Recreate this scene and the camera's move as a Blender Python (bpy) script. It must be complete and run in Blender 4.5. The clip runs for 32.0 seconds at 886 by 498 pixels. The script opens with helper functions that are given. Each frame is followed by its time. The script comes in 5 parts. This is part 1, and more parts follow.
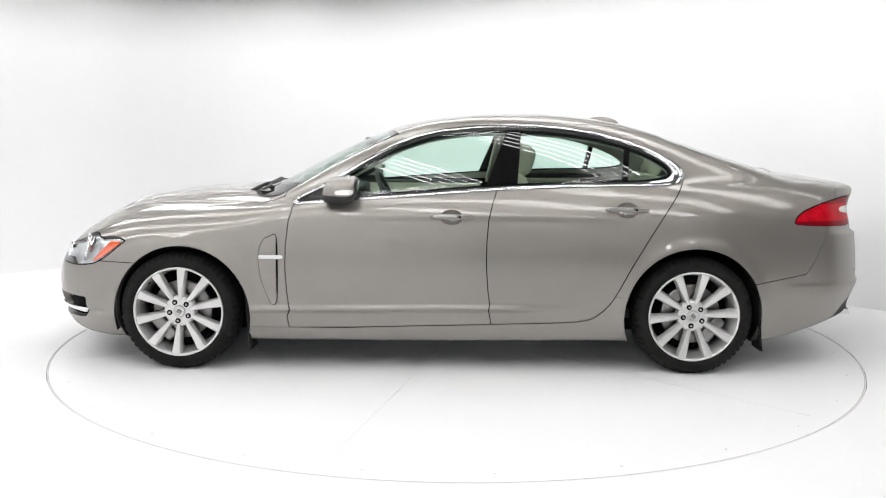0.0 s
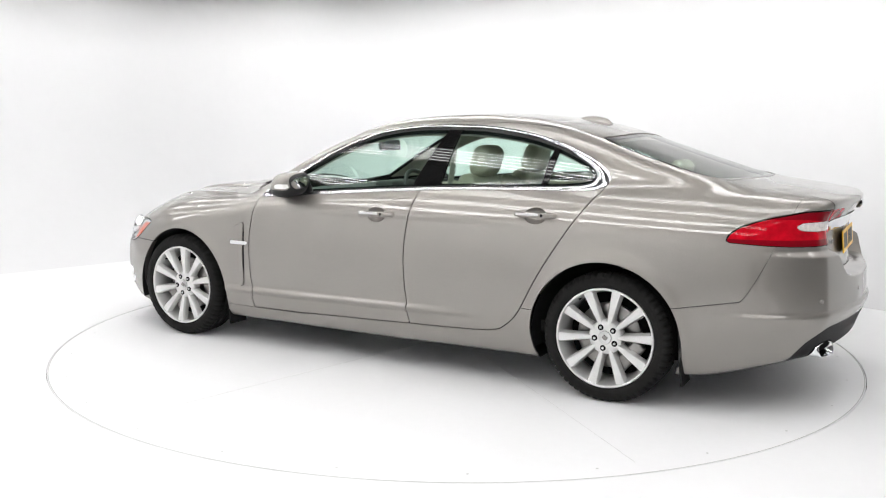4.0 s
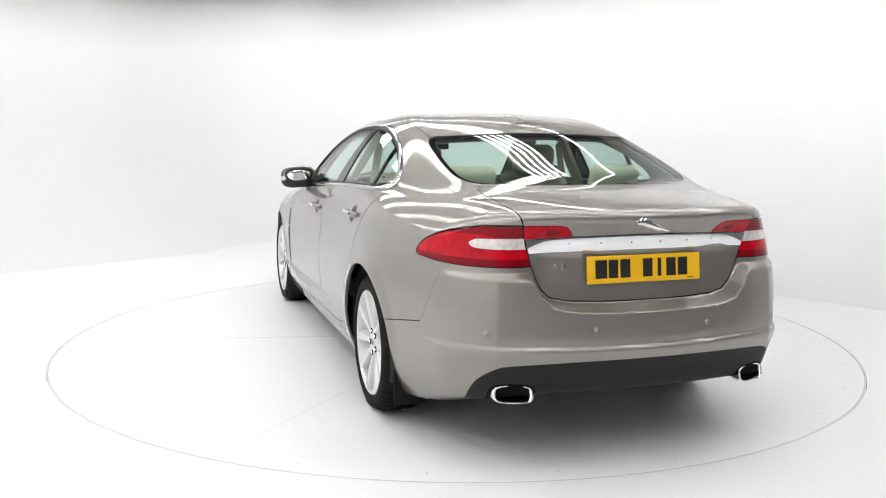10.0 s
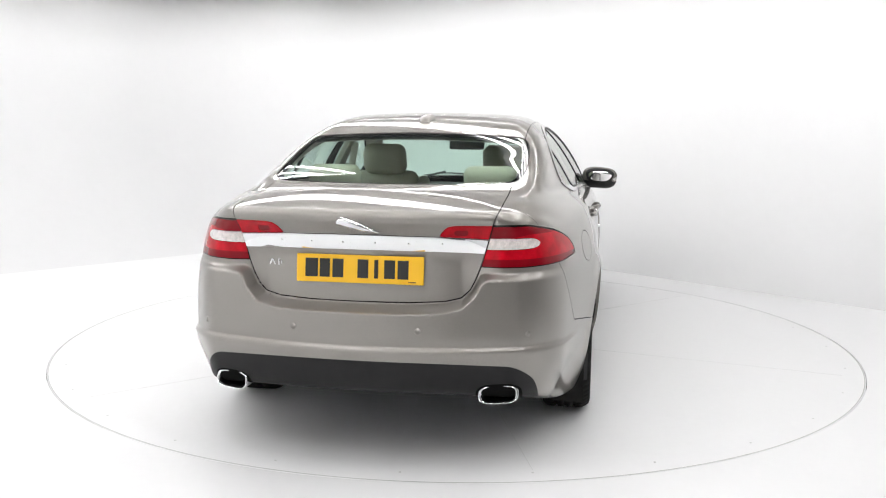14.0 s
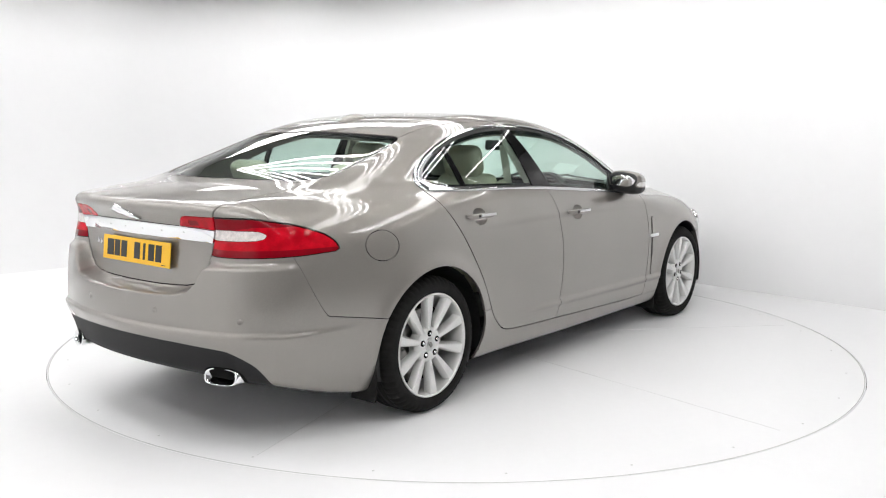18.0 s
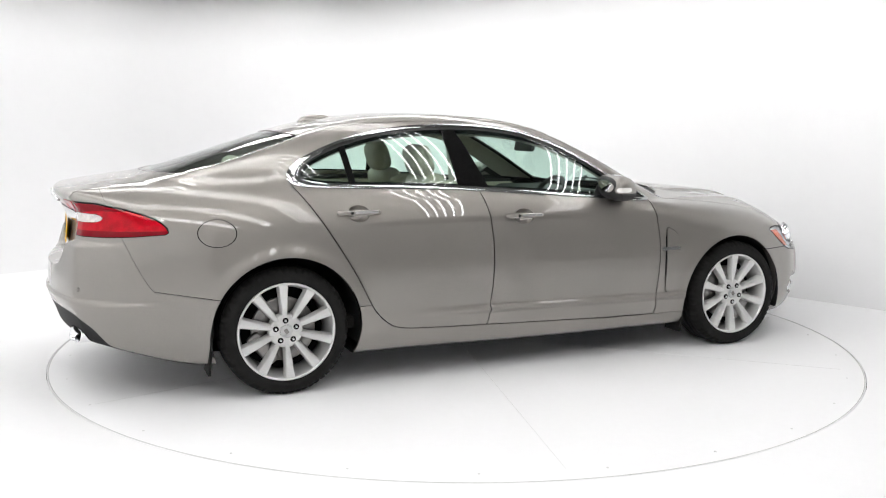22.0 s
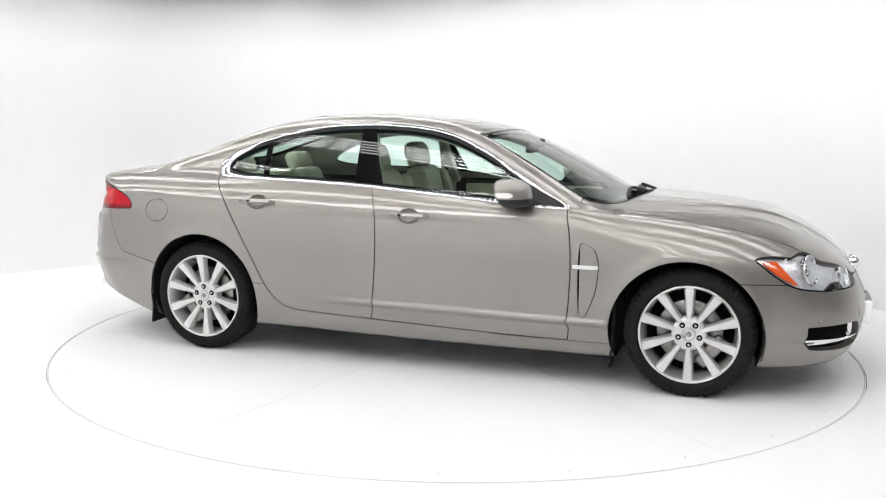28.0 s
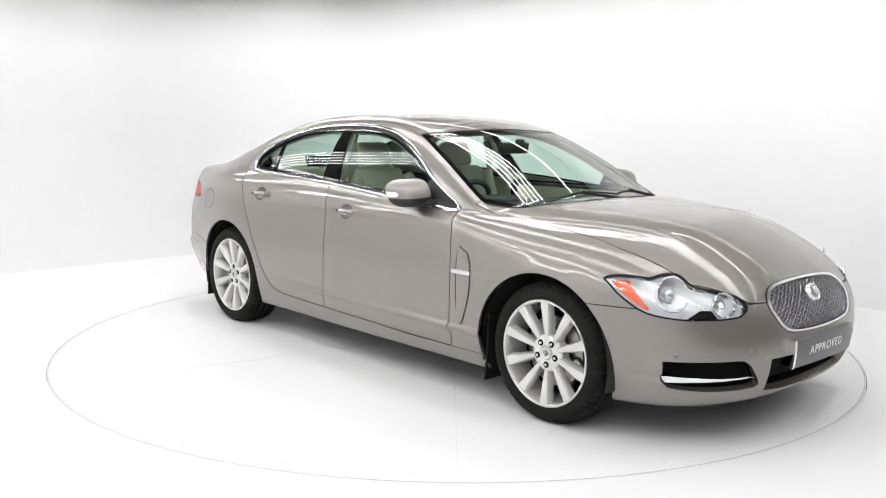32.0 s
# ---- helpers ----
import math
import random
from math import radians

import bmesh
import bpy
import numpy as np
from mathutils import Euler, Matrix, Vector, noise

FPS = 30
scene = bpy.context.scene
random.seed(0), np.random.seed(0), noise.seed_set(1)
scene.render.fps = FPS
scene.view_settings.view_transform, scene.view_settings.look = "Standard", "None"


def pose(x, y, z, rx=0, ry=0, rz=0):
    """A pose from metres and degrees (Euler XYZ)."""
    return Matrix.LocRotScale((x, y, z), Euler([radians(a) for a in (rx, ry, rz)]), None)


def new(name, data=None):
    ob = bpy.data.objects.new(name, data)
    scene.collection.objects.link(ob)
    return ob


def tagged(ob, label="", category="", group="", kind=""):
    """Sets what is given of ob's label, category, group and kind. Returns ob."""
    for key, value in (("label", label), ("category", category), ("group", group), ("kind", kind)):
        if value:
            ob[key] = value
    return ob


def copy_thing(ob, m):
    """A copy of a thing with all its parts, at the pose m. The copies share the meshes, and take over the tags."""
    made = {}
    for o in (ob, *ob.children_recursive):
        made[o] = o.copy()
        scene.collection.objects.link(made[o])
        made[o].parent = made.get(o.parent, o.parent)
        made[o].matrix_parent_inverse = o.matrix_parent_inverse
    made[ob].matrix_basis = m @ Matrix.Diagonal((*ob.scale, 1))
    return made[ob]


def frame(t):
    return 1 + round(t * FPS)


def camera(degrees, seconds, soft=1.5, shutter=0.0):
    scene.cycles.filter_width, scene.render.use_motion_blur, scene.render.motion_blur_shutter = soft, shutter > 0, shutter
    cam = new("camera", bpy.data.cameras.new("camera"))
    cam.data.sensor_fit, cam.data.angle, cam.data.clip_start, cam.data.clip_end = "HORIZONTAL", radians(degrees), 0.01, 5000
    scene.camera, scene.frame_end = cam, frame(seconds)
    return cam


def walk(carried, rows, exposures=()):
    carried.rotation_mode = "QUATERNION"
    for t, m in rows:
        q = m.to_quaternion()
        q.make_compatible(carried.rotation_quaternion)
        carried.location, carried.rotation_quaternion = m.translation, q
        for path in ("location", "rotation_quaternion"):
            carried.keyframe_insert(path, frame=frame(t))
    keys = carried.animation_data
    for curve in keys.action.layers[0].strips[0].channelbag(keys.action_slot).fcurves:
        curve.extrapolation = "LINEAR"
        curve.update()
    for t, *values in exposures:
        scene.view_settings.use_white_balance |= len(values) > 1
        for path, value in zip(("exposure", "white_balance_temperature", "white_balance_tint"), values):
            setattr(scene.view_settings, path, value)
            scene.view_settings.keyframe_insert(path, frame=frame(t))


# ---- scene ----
# One still camera; the car and the turntable under it turn.
cam = camera(53.0, 32.0, soft=1.1)
EYE = pose(0, -5.82, 1.39, 90 - 7.93, 0, 0.788) @ pose(0, 0, 0, 0, 0, 0.41)
walk(cam, [(0, EYE), (32, EYE)], exposures=[(0, -1.0), (32, -1.0)])
TURN, CAR_X, CAR_Y = -7.082, -0.109, -0.004
# ---- light: a closed white studio, lit by banks of fluorescent tubes under its ceiling ----
world = bpy.data.worlds.new("studio_air")
scene.world = world
world.use_nodes = True
world.node_tree.nodes["Background"].inputs[0].default_value = (1, 1, 1, 1)
world.node_tree.nodes["Background"].inputs[1].default_value = 0.0
TUBE_POWER = 37.0
# ---- materials ----
def material(name, base, rough=.5, metal=0.0, coat=0.0, spec=.5, vary=0.0, scale=8.0, bump_size=0.0, bump_scale=60.0, emit=0.0, rough_vary=0.0):
    m = bpy.data.materials.new(name)
    m.use_nodes = True
    nt = m.node_tree
    b = nt.nodes["Principled BSDF"]
    b.inputs["Base Color"].default_value = (*base, 1)
    b.inputs["Roughness"].default_value = rough
    b.inputs["Metallic"].default_value = metal
    b.inputs["Coat Weight"].default_value = coat
    b.inputs["Coat Roughness"].default_value = .012
    b.inputs["Specular IOR Level"].default_value = spec
    if emit:
        b.inputs["Emission Color"].default_value = (*base, 1)
        b.inputs["Emission Strength"].default_value = emit
    if vary or bump_size or rough_vary:
        co = nt.nodes.new("ShaderNodeTexCoord")
    if vary:
        n1, n2 = nt.nodes.new("ShaderNodeTexNoise"), nt.nodes.new("ShaderNodeTexNoise")
        n1.inputs["Scale"].default_value, n2.inputs["Scale"].default_value = scale, scale * 14
        n1.inputs["Detail"].default_value = 6
        mx = nt.nodes.new("ShaderNodeMix")
        mx.data_type = "FLOAT"
        mx.inputs[0].default_value = .4
        ramp = nt.nodes.new("ShaderNodeMapRange")
        ramp.inputs[1].default_value, ramp.inputs[2].default_value = .3, .7
        ramp.inputs[3].default_value, ramp.inputs[4].default_value = 1 - vary, 1 + vary
        mul = nt.nodes.new("ShaderNodeVectorMath")
        mul.operation = "SCALE"
        mul.inputs[0].default_value = base
        for n in (n1, n2):
            nt.links.new(co.outputs["Object"], n.inputs["Vector"])
        nt.links.new(n1.outputs[0], mx.inputs[2])
        nt.links.new(n2.outputs[0], mx.inputs[3])
        nt.links.new(mx.outputs[0], ramp.inputs[0])
        nt.links.new(ramp.outputs[0], mul.inputs["Scale"])
        nt.links.new(mul.outputs[0], b.inputs["Base Color"])
        if rough_vary:
            r2 = nt.nodes.new("ShaderNodeMapRange")
            r2.inputs[1].default_value, r2.inputs[2].default_value = .3, .7
            r2.inputs[3].default_value, r2.inputs[4].default_value = rough - rough_vary, rough + rough_vary
            nt.links.new(n1.outputs[0], r2.inputs[0])
            nt.links.new(r2.outputs[0], b.inputs["Roughness"])
    if bump_size:
        nb = nt.nodes.new("ShaderNodeTexNoise")
        nb.inputs["Scale"].default_value = bump_scale
        nb.inputs["Detail"].default_value = 4
        bp = nt.nodes.new("ShaderNodeBump")
        bp.inputs["Strength"].default_value = 1.0
        bp.inputs["Distance"].default_value = bump_size
        nt.links.new(co.outputs["Object"], nb.inputs["Vector"])
        nt.links.new(nb.outputs[0], bp.inputs["Height"])
        nt.links.new(bp.outputs[0], b.inputs["Normal"])
    return m


def clear(name, tint, gloss=1.0, rough=0.0):
    """Thin tinted glass: what passes is tinted, the rest is mirrored by Fresnel."""
    m = bpy.data.materials.new(name)
    m.use_nodes = True
    nt = m.node_tree
    nt.nodes.remove(nt.nodes["Principled BSDF"])
    out = nt.nodes["Material Output"]
    tr, gl, mix, lw, pw, mr = (nt.nodes.new(k) for k in ("ShaderNodeBsdfTransparent", "ShaderNodeBsdfGlossy", "ShaderNodeMixShader", "ShaderNodeLayerWeight", "ShaderNodeMath", "ShaderNodeMapRange"))
    tr.inputs[0].default_value = (*tint, 1)
    gl.inputs["Roughness"].default_value = rough
    gl.inputs[0].default_value = (gloss, gloss, gloss, 1)
    lw.inputs["Blend"].default_value = .5
    pw.operation = "POWER"
    pw.inputs[1].default_value = 4.2
    mr.inputs[3].default_value, mr.inputs[4].default_value = .06, .85
    nt.links.new(lw.outputs["Facing"], pw.inputs[0])
    nt.links.new(pw.outputs[0], mr.inputs[0])
    nt.links.new(mr.outputs[0], mix.inputs[0])
    nt.links.new(tr.outputs[0], mix.inputs[1])
    nt.links.new(gl.outputs[0], mix.inputs[2])
    nt.links.new(mix.outputs[0], out.inputs[0])
    return m


def metallic_paint():
    """Warm grey metallic paint under clear lacquer, with fine flakes."""
    m = material("warm_grey_metallic_paint", (.272, .254, .235), rough=.46, metal=.86, coat=1.0)
    nt = m.node_tree
    b = nt.nodes["Principled BSDF"]
    b.inputs["Coat IOR"].default_value = 1.6
    co, vo, mr, mul, no = (nt.nodes.new(k) for k in ("ShaderNodeTexCoord", "ShaderNodeTexVoronoi", "ShaderNodeMapRange", "ShaderNodeVectorMath", "ShaderNodeTexNoise"))
    vo.inputs["Scale"].default_value = 900
    no.inputs["Scale"].default_value = 3
    add = nt.nodes.new("ShaderNodeMath")
    add.operation = "MULTIPLY_ADD"
    add.inputs[1].default_value = .12
    nt.links.new(co.outputs["Object"], vo.inputs["Vector"])
    nt.links.new(co.outputs["Object"], no.inputs["Vector"])
    nt.links.new(no.outputs[0], add.inputs[0])
    nt.links.new(vo.outputs["Color"], mr.inputs[0])
    mr.inputs[3].default_value, mr.inputs[4].default_value = .78, 1.1
    nt.links.new(mr.outputs[0], add.inputs[2])
    mul.operation = "SCALE"
    mul.inputs[0].default_value = (.272, .254, .235)
    nt.links.new(add.outputs[0], mul.inputs["Scale"])
    nt.links.new(mul.outputs[0], b.inputs["Base Color"])
    return m


PAINT = metallic_paint()
CHROME = material("chrome", (.84, .85, .86), rough=.10, metal=1.0, rough_vary=.03, vary=.02, scale=5)
BEAD = material("bright_window_bead", (.60, .61, .62), rough=.13, metal=1.0, vary=.03, scale=9)
SATIN = material("satin_aluminium", (.62, .62, .62), rough=.28, metal=1.0, vary=.05, scale=20)
ALLOY = material("silver_painted_alloy", (.66, .66, .65), rough=.33, metal=.55, coat=.5, vary=.05, scale=12)
STEEL = material("machined_steel", (.30, .29, .28), rough=.35, metal=1.0, vary=.12, scale=30)
RUBBER = material("tyre_rubber", (.0125, .0122, .0118), rough=.8, spec=.15, vary=.25, scale=25, bump_size=.0006, bump_scale=300)
BLACK = material("black_plastic", (.011, .011, .0115), rough=.55, vary=.2, scale=30, bump_size=.0003, bump_scale=500)
GLOSSY_BLACK = material("gloss_black", (.005, .005, .005), rough=.03, spec=.4, vary=.1)
SHUT = material("dark_shut_line", (.006, .006, .006), rough=.9, spec=.1)
GREY_PLASTIC = material("charcoal_plastic", (.014, .014, .0145), rough=.6, spec=.25, vary=.15, scale=20, bump_size=.0004, bump_scale=400)
GLASS = clear("green_tinted_glass", (.80, .935, .875))
LENS = clear("clear_lens", (.95, .96, .97))
RED = material("red_lens", (.44, .003, .012), rough=.05, spec=.2, vary=.42, scale=24)
DEEP_RED = material("deep_red_lens", (.20, .002, .008), rough=.08, spec=.2, vary=.12, scale=30)
WHITE_LENS = material("clear_ribbed_lens", (.66, .61, .59), rough=.10, coat=1.0, vary=.35, scale=55, bump_size=.002, bump_scale=160)
INDICATOR = material("clear_indicator_lens", (.86, .84, .82), rough=.08, coat=1.0, vary=.08, scale=60)
AMBER = material("amber_lens", (.80, .10, .012), rough=.15, coat=1.0, vary=.1, scale=40)
REFLECTOR = material("lamp_reflector", (.86, .87, .88), rough=.09, metal=.92, vary=.12, scale=25)
TRAY = material("silver_lamp_tray", (.82, .83, .85), rough=.16, metal=.2, coat=.3, vary=.12, scale=25)
YELLOW = material("yellow_reflective_plate", (.85, .48, .012), rough=.35, vary=.03, scale=20)
INK = material("black_print", (.012, .012, .012), rough=.4)
PLATE_GREY = material("graphite_plate", (.085, .085, .09), rough=.3, coat=.4, vary=.05)
PLATE_WHITE = material("white_print", (.75, .75, .75), rough=.4)
LEATHER = material("cream_leather", (.56, .52, .42), rough=.45, vary=.08, scale=9, bump_size=.0012, bump_scale=180)
LINING = material("pale_headlining", (.42, .40, .35), rough=.9, vary=.05, scale=30)
DASH = material("dark_dashboard", (.035, .033, .032), rough=.6, vary=.15, scale=20, bump_size=.0006, bump_scale=300)
CARPET = material("dark_carpet", (.03, .028, .026), rough=.95, vary=.3, scale=60)
MIRROR = material("mirror_glass", (.9, .9, .9), rough=.01, metal=1.0)
WALL = material("white_studio_paint", (.775, .775, .78), rough=.7, spec=.2, vary=.012, scale=.8, bump_size=.0004, bump_scale=40)
FLOOR = material("white_floor_paint", (.845, .845, .85), rough=.55, spec=.3, vary=.012, scale=1.2, rough_vary=.08)
TABLE = material("white_turntable_paint", (.845, .845, .85), rough=.5, spec=.3, vary=.014, scale=1.6, rough_vary=.08)
SCUFF = material("grey_scuff", (.66, .66, .65), rough=.8)
RIM_STRIP = material("grey_edging_strip", (.52, .52, .51), rough=.6, metal=.0, vary=.15, scale=3)
CEILING = material("dark_ceiling", (.06, .06, .06), rough=.9, vary=.02, scale=1)
TUBE = material("fluorescent_tube", (1, .992, .985), emit=TUBE_POWER)
GRILLE_WIRE = material("grey_bright_wire", (.40, .40, .41), rough=.22, metal=1.0, vary=.1, scale=30)
DARK_GREY = material("matt_dark_grey", (.10, .10, .105), rough=.8, vary=.3, scale=.7)
# grey of the unseen near-right wall, set low for darker reflections on the paint
UNSEEN_GREY_WALL = material("unseen_dark_near_wall", (.13, .13, .13), rough=.8, vary=.1, scale=.7)
# ---- the car's outer form: car space has x ahead, y to its left, z up, origin on the ground between the axles ----
def curve(table, soft=.04):
    """A fair curve through about the (x, value) pairs, smoothed over soft metres and held straight beyond its ends."""
    xs, ys = np.array(sorted(table), float).T
    h = .004
    pad = 4 * soft
    grid = np.arange(xs[0] - pad, xs[-1] + pad + h, h)
    d = np.diff(ys) / np.diff(xs)
    m = np.concatenate([[d[0]], (d[:-1] * np.diff(xs)[1:] + d[1:] * np.diff(xs)[:-1]) / (xs[2:] - xs[:-2]), [d[-1]]])
    i = np.clip(np.searchsorted(xs, grid) - 1, 0, len(xs) - 2)
    w = xs[i + 1] - xs[i]
    t = np.clip((grid - xs[i]) / w, 0, 1)
    v = (ys[i] * (1 + 2 * t) * (1 - t) ** 2 + m[i] * w * t * (1 - t) ** 2 + ys[i + 1] * t * t * (3 - 2 * t) - m[i + 1] * w * t * t * (1 - t))
    v = v + m[0] * np.minimum(grid - xs[0], 0) + m[-1] * np.maximum(grid - xs[-1], 0)
    k = np.exp(-.5 * (np.arange(-int(3 * soft / h), int(3 * soft / h) + 1) * h / soft) ** 2)
    k /= k.sum()
    r = len(k) // 2
    ext = np.concatenate([v[0] + (v[1] - v[0]) * np.arange(-r, 0), v, v[-1] + (v[-1] - v[-2]) * np.arange(1, r + 1)])
    v = np.convolve(ext, k, "valid")
    g = np.gradient(v, h)
    x0, n = grid[0], len(grid)

    def at(x):
        u = (x - x0) / h
        q = np.clip(u.astype(int), 0, n - 2)
        f = np.clip(u - q, 0, 1)
        e = 1 - f
        out = v[q] * (1 + 2 * f) * e * e + v[q + 1] * f * f * (3 - 2 * f) + h * f * e * (g[q] * e - g[q + 1] * f)
        return out + g[0] * np.minimum(x - x0, 0) + g[-1] * np.maximum(x - grid[-1], 0)
    return lambda x: at(np.asarray(x, float))


def smax(a, b, k):
    h = np.maximum(k - np.abs(a - b), 0) / k
    return np.maximum(a, b) + h * h * k / 4


def smin(a, b, k):
    return -smax(-a, -b, k)


def step(x, a, b):
    t = np.clip((x - a) / (b - a), 0, 1)
    return t * t * (3 - 2 * t)


def bump(x, c, w):
    return np.exp(-((x - c) / w) ** 2)


WHEEL_X, WHEEL_Z, WHEEL_Y, TYRE_R = 1.4545, 0.333, 0.795, 0.336
ARCH_F, ARCH_R, ARCH = (1.432, 0.325), (-1.447, 0.335), 0.388

plan_w = curve([(2.4, .74), (2.1, .82), (1.9, .868), (1.75, .893), (1.45, .925), (1.0, .936), (.5, .937), (0, .936), (-.5, .935),
                (-1, .938), (-1.3, .946), (-1.5, .948), (-1.75, .918), (-2.0, .866), (-2.2, .816), (-2.4, .762), (-2.6, .70)], soft=0.1)
side_w = curve([(.1, -.105), (.15, -.078), (.22, -.045), (.3, -.022), (.4, -.009), (.5, -.002), (.6, 0), (.7, -.004), (.8, -.017),
                (.88, -.031), (.95, -.052), (1.0, -.076), (1.05, -.11), (1.15, -.19)], soft=0.035)
top_mid = curve([(2.42, .50), (2.36, .61), (2.3, .695), (2.24, .745), (2.16, .795), (2.08, .835), (1.95, .885), (1.835, .922), (1.64, .957),
                 (1.44, .976), (1.25, .99), (1.05, 1.0), (.85, .985), (.5, 1.0), (.1, 1.035), (-.35, 1.06), (-.8, 1.09), (-1.2, 1.105),
                 (-1.6, 1.12), (-1.9, 1.128), (-2.05, 1.124), (-2.226, 1.104), (-2.4, 1.078), (-2.5, 1.060), (-2.6, 1.035)], soft=0.06)
top_edge = curve([(2.3, .58), (2.1, .685), (1.95, .748), (1.83, .79), (1.675, .842), (1.5, .876), (1.16, .915), (.89, .945), (.75, .963),
                  (.1, 1.015), (-.35, 1.045), (-.8, 1.068), (-1.2, 1.075), (-1.6, 1.068), (-2.0, 1.045), (-2.3, 1.022), (-2.55, .995)], soft=0.1)
nose = curve([(.1, 2.16), (.15, 2.25), (.2, 2.315), (.25, 2.345), (.32, 2.372), (.4, 2.385), (.5, 2.38), (.58, 2.365), (.65, 2.335),
              (.7, 2.30), (.76, 2.24), (.85, 2.12)], soft=0.03)
tail = curve([(.12, -2.36), (.18, -2.42), (.25, -2.485), (.35, -2.53), (.45, -2.553), (.49, -2.566), (.525, -2.573), (.6, -2.571),
              (.7, -2.563), (.8, -2.550), (.9, -2.530)], soft=0.014)
tail_lid = curve([(.5, -2.482), (.7, -2.478), (.77, -2.470), (.88, -2.458), (.93, -2.470), (.98, -2.498), (1.03, -2.535), (1.08, -2.545)], soft=0.014)
cabin_w = curve([(.9, .885), (1.0, .848), (1.09, .805), (1.17, .762), (1.26, .706), (1.345, .640), (1.42, .565), (1.5, .46)], soft=0.05)
cabin_x = curve([(1.3, -.10), (.8, -.035), (.5, -.015), (0, 0), (-.4, 0), (-1.0, -.015), (-1.5, -.06), (-2.0, -.15), (-2.3, -.22)], soft=0.15)
roofline = curve([(1.36, .72), (1.28, .86), (1.05, 1.005), (.857, 1.108), (.665, 1.213), (.476, 1.302), (.289, 1.373), (.103, 1.420), (-.081, 1.448),
                  (-.265, 1.462), (-.446, 1.468), (-.627, 1.467), (-.807, 1.457), (-.987, 1.437), (-1.165, 1.403), (-1.344, 1.352),
                  (-1.522, 1.297), (-1.699, 1.240), (-1.876, 1.185), (-2.05, 1.128), (-2.2, 1.06), (-2.3, .94), (-2.36, .80)], soft=0.09)


def body(x, y, z):
    """Below nought inside the painted shell, above it outside."""
    y = np.abs(y)
    # the flanks, with the swage over the sill, the flared arches and the tucked shoulder
    w = plan_w(x) + side_w(z)
    zc = .372 + (x - .2) * -.012
    swage = step(x, -.85, -.25) * (1 - step(x, 1.0, 1.08))
    w = w + swage * .0135 * (step(-z, -zc - .024, -zc + .006) - .85 * step(-z, -zc + .008, -zc + .032))
    for cx, cz in (ARCH_F, ARCH_R):
        d = np.hypot(x - cx, z - cz)
        w = w + .010 * bump(d, ARCH + .005, .045) * step(z, .2, .4)
    w = w + .010 * (1 - step(z, .502, .522)) * step(z, .36, .48) * step(-x, 1.92, 2.25)
    w = w - .045 * step(-z, -.46, -.18) * step(-x, 1.8, 2.15)
    w = w - .010 * bump(z, .318 + .0 * x, .016) * step(x, 1.80, 2.0)
    # the top: bonnet with its two ridges, shoulders, boot deck
    mid, edge = top_mid(x), top_edge(x)
    h = mid - (mid - edge) * (y / .8) ** 3
    ridge = .22 + .30 * step(2.25 - x, 0, 1.3)
    h = h + .012 * (1 - step(y, ridge - .012, ridge + .014)) * step(x, 1.0, 1.3) * (1 - step(x, 2.05, 2.3))
    h = h + .006 * bump(y, ridge + .20, .022) * step(x, 1.0, 1.3) * (1 - step(x, 1.7, 2.0))
    k = .075 + .030 * step(x, .9, 1.25) * (1 - step(x, 1.75, 2.0)) + .03 * step(-x, 1.9, 2.3)
    f = smax(y - w, z - h, k)
    front = x - (nose(z) - .03 - .10 * y ** 2 - .55 * y ** 4)
    f = smax(f, front, .16)
    yy, zz, xx = np.broadcast_arrays(np.asarray(y, float), np.asarray(z, float), np.asarray(x, float))
    into = np.full(yy.shape, -1.0)
    near = (xx < -2.2) & (zz < .95)
    into[near] = inside(LID, yy[near], zz[near])
    out = 1 - step(smax(into, z - .822, .03), -.034, -.004)
    lid_face = tail_lid(z) - .060 * bump(z, .83, .12) * step(y, .40, .58)
    back = lid_face + (tail(z) - lid_face) * out + .30 * y ** 2.1 - x
    back = back - .016 * (1 - step(z, .515, .535)) * step(z, .36, .50)
    f = smax(f, back, .05 + .13 * step(y, .5, .75))
    low = .165 + .012 * step(-x, 0, 1) + .16 * step(-x, 1.85, 2.6) + .02 * step(x, 2.0, 2.3)
    f = smax(f, low - z, .03)
    # the cabin
    g = cabin_w(z) + cabin_x(x)
    xs = x + .20 * y ** 2 * step(x, -.2, .5) - .16 * y ** 2 * step(-x, .9, 1.6)
    roof = roofline(xs) - .085 * y ** 2
    c = smax(y - g, z - roof, .085)
    c = smax(c, .9 - z, .02)
    return smin(f, c, .045 - .029 * step(x, .68, .84))


def gradient(p, e=.0015):
    x, y, z = p.T
    g = np.stack([body(x + e, y, z) - body(x - e, y, z), body(x, y + e, z) - body(x, y - e, z), body(x, y, z + e) - body(x, y, z - e)], 1)
    return g / (2 * e)


def settle(p, rounds=3):
    """Move points onto the shell along its gradient; their places and normals."""
    for _ in range(rounds):
        g = gradient(p)
        p = p - g * (body(*p.T) / np.maximum((g * g).sum(1), .05))[:, None]
    g = gradient(p)
    return p, g / np.linalg.norm(g, axis=1)[:, None]
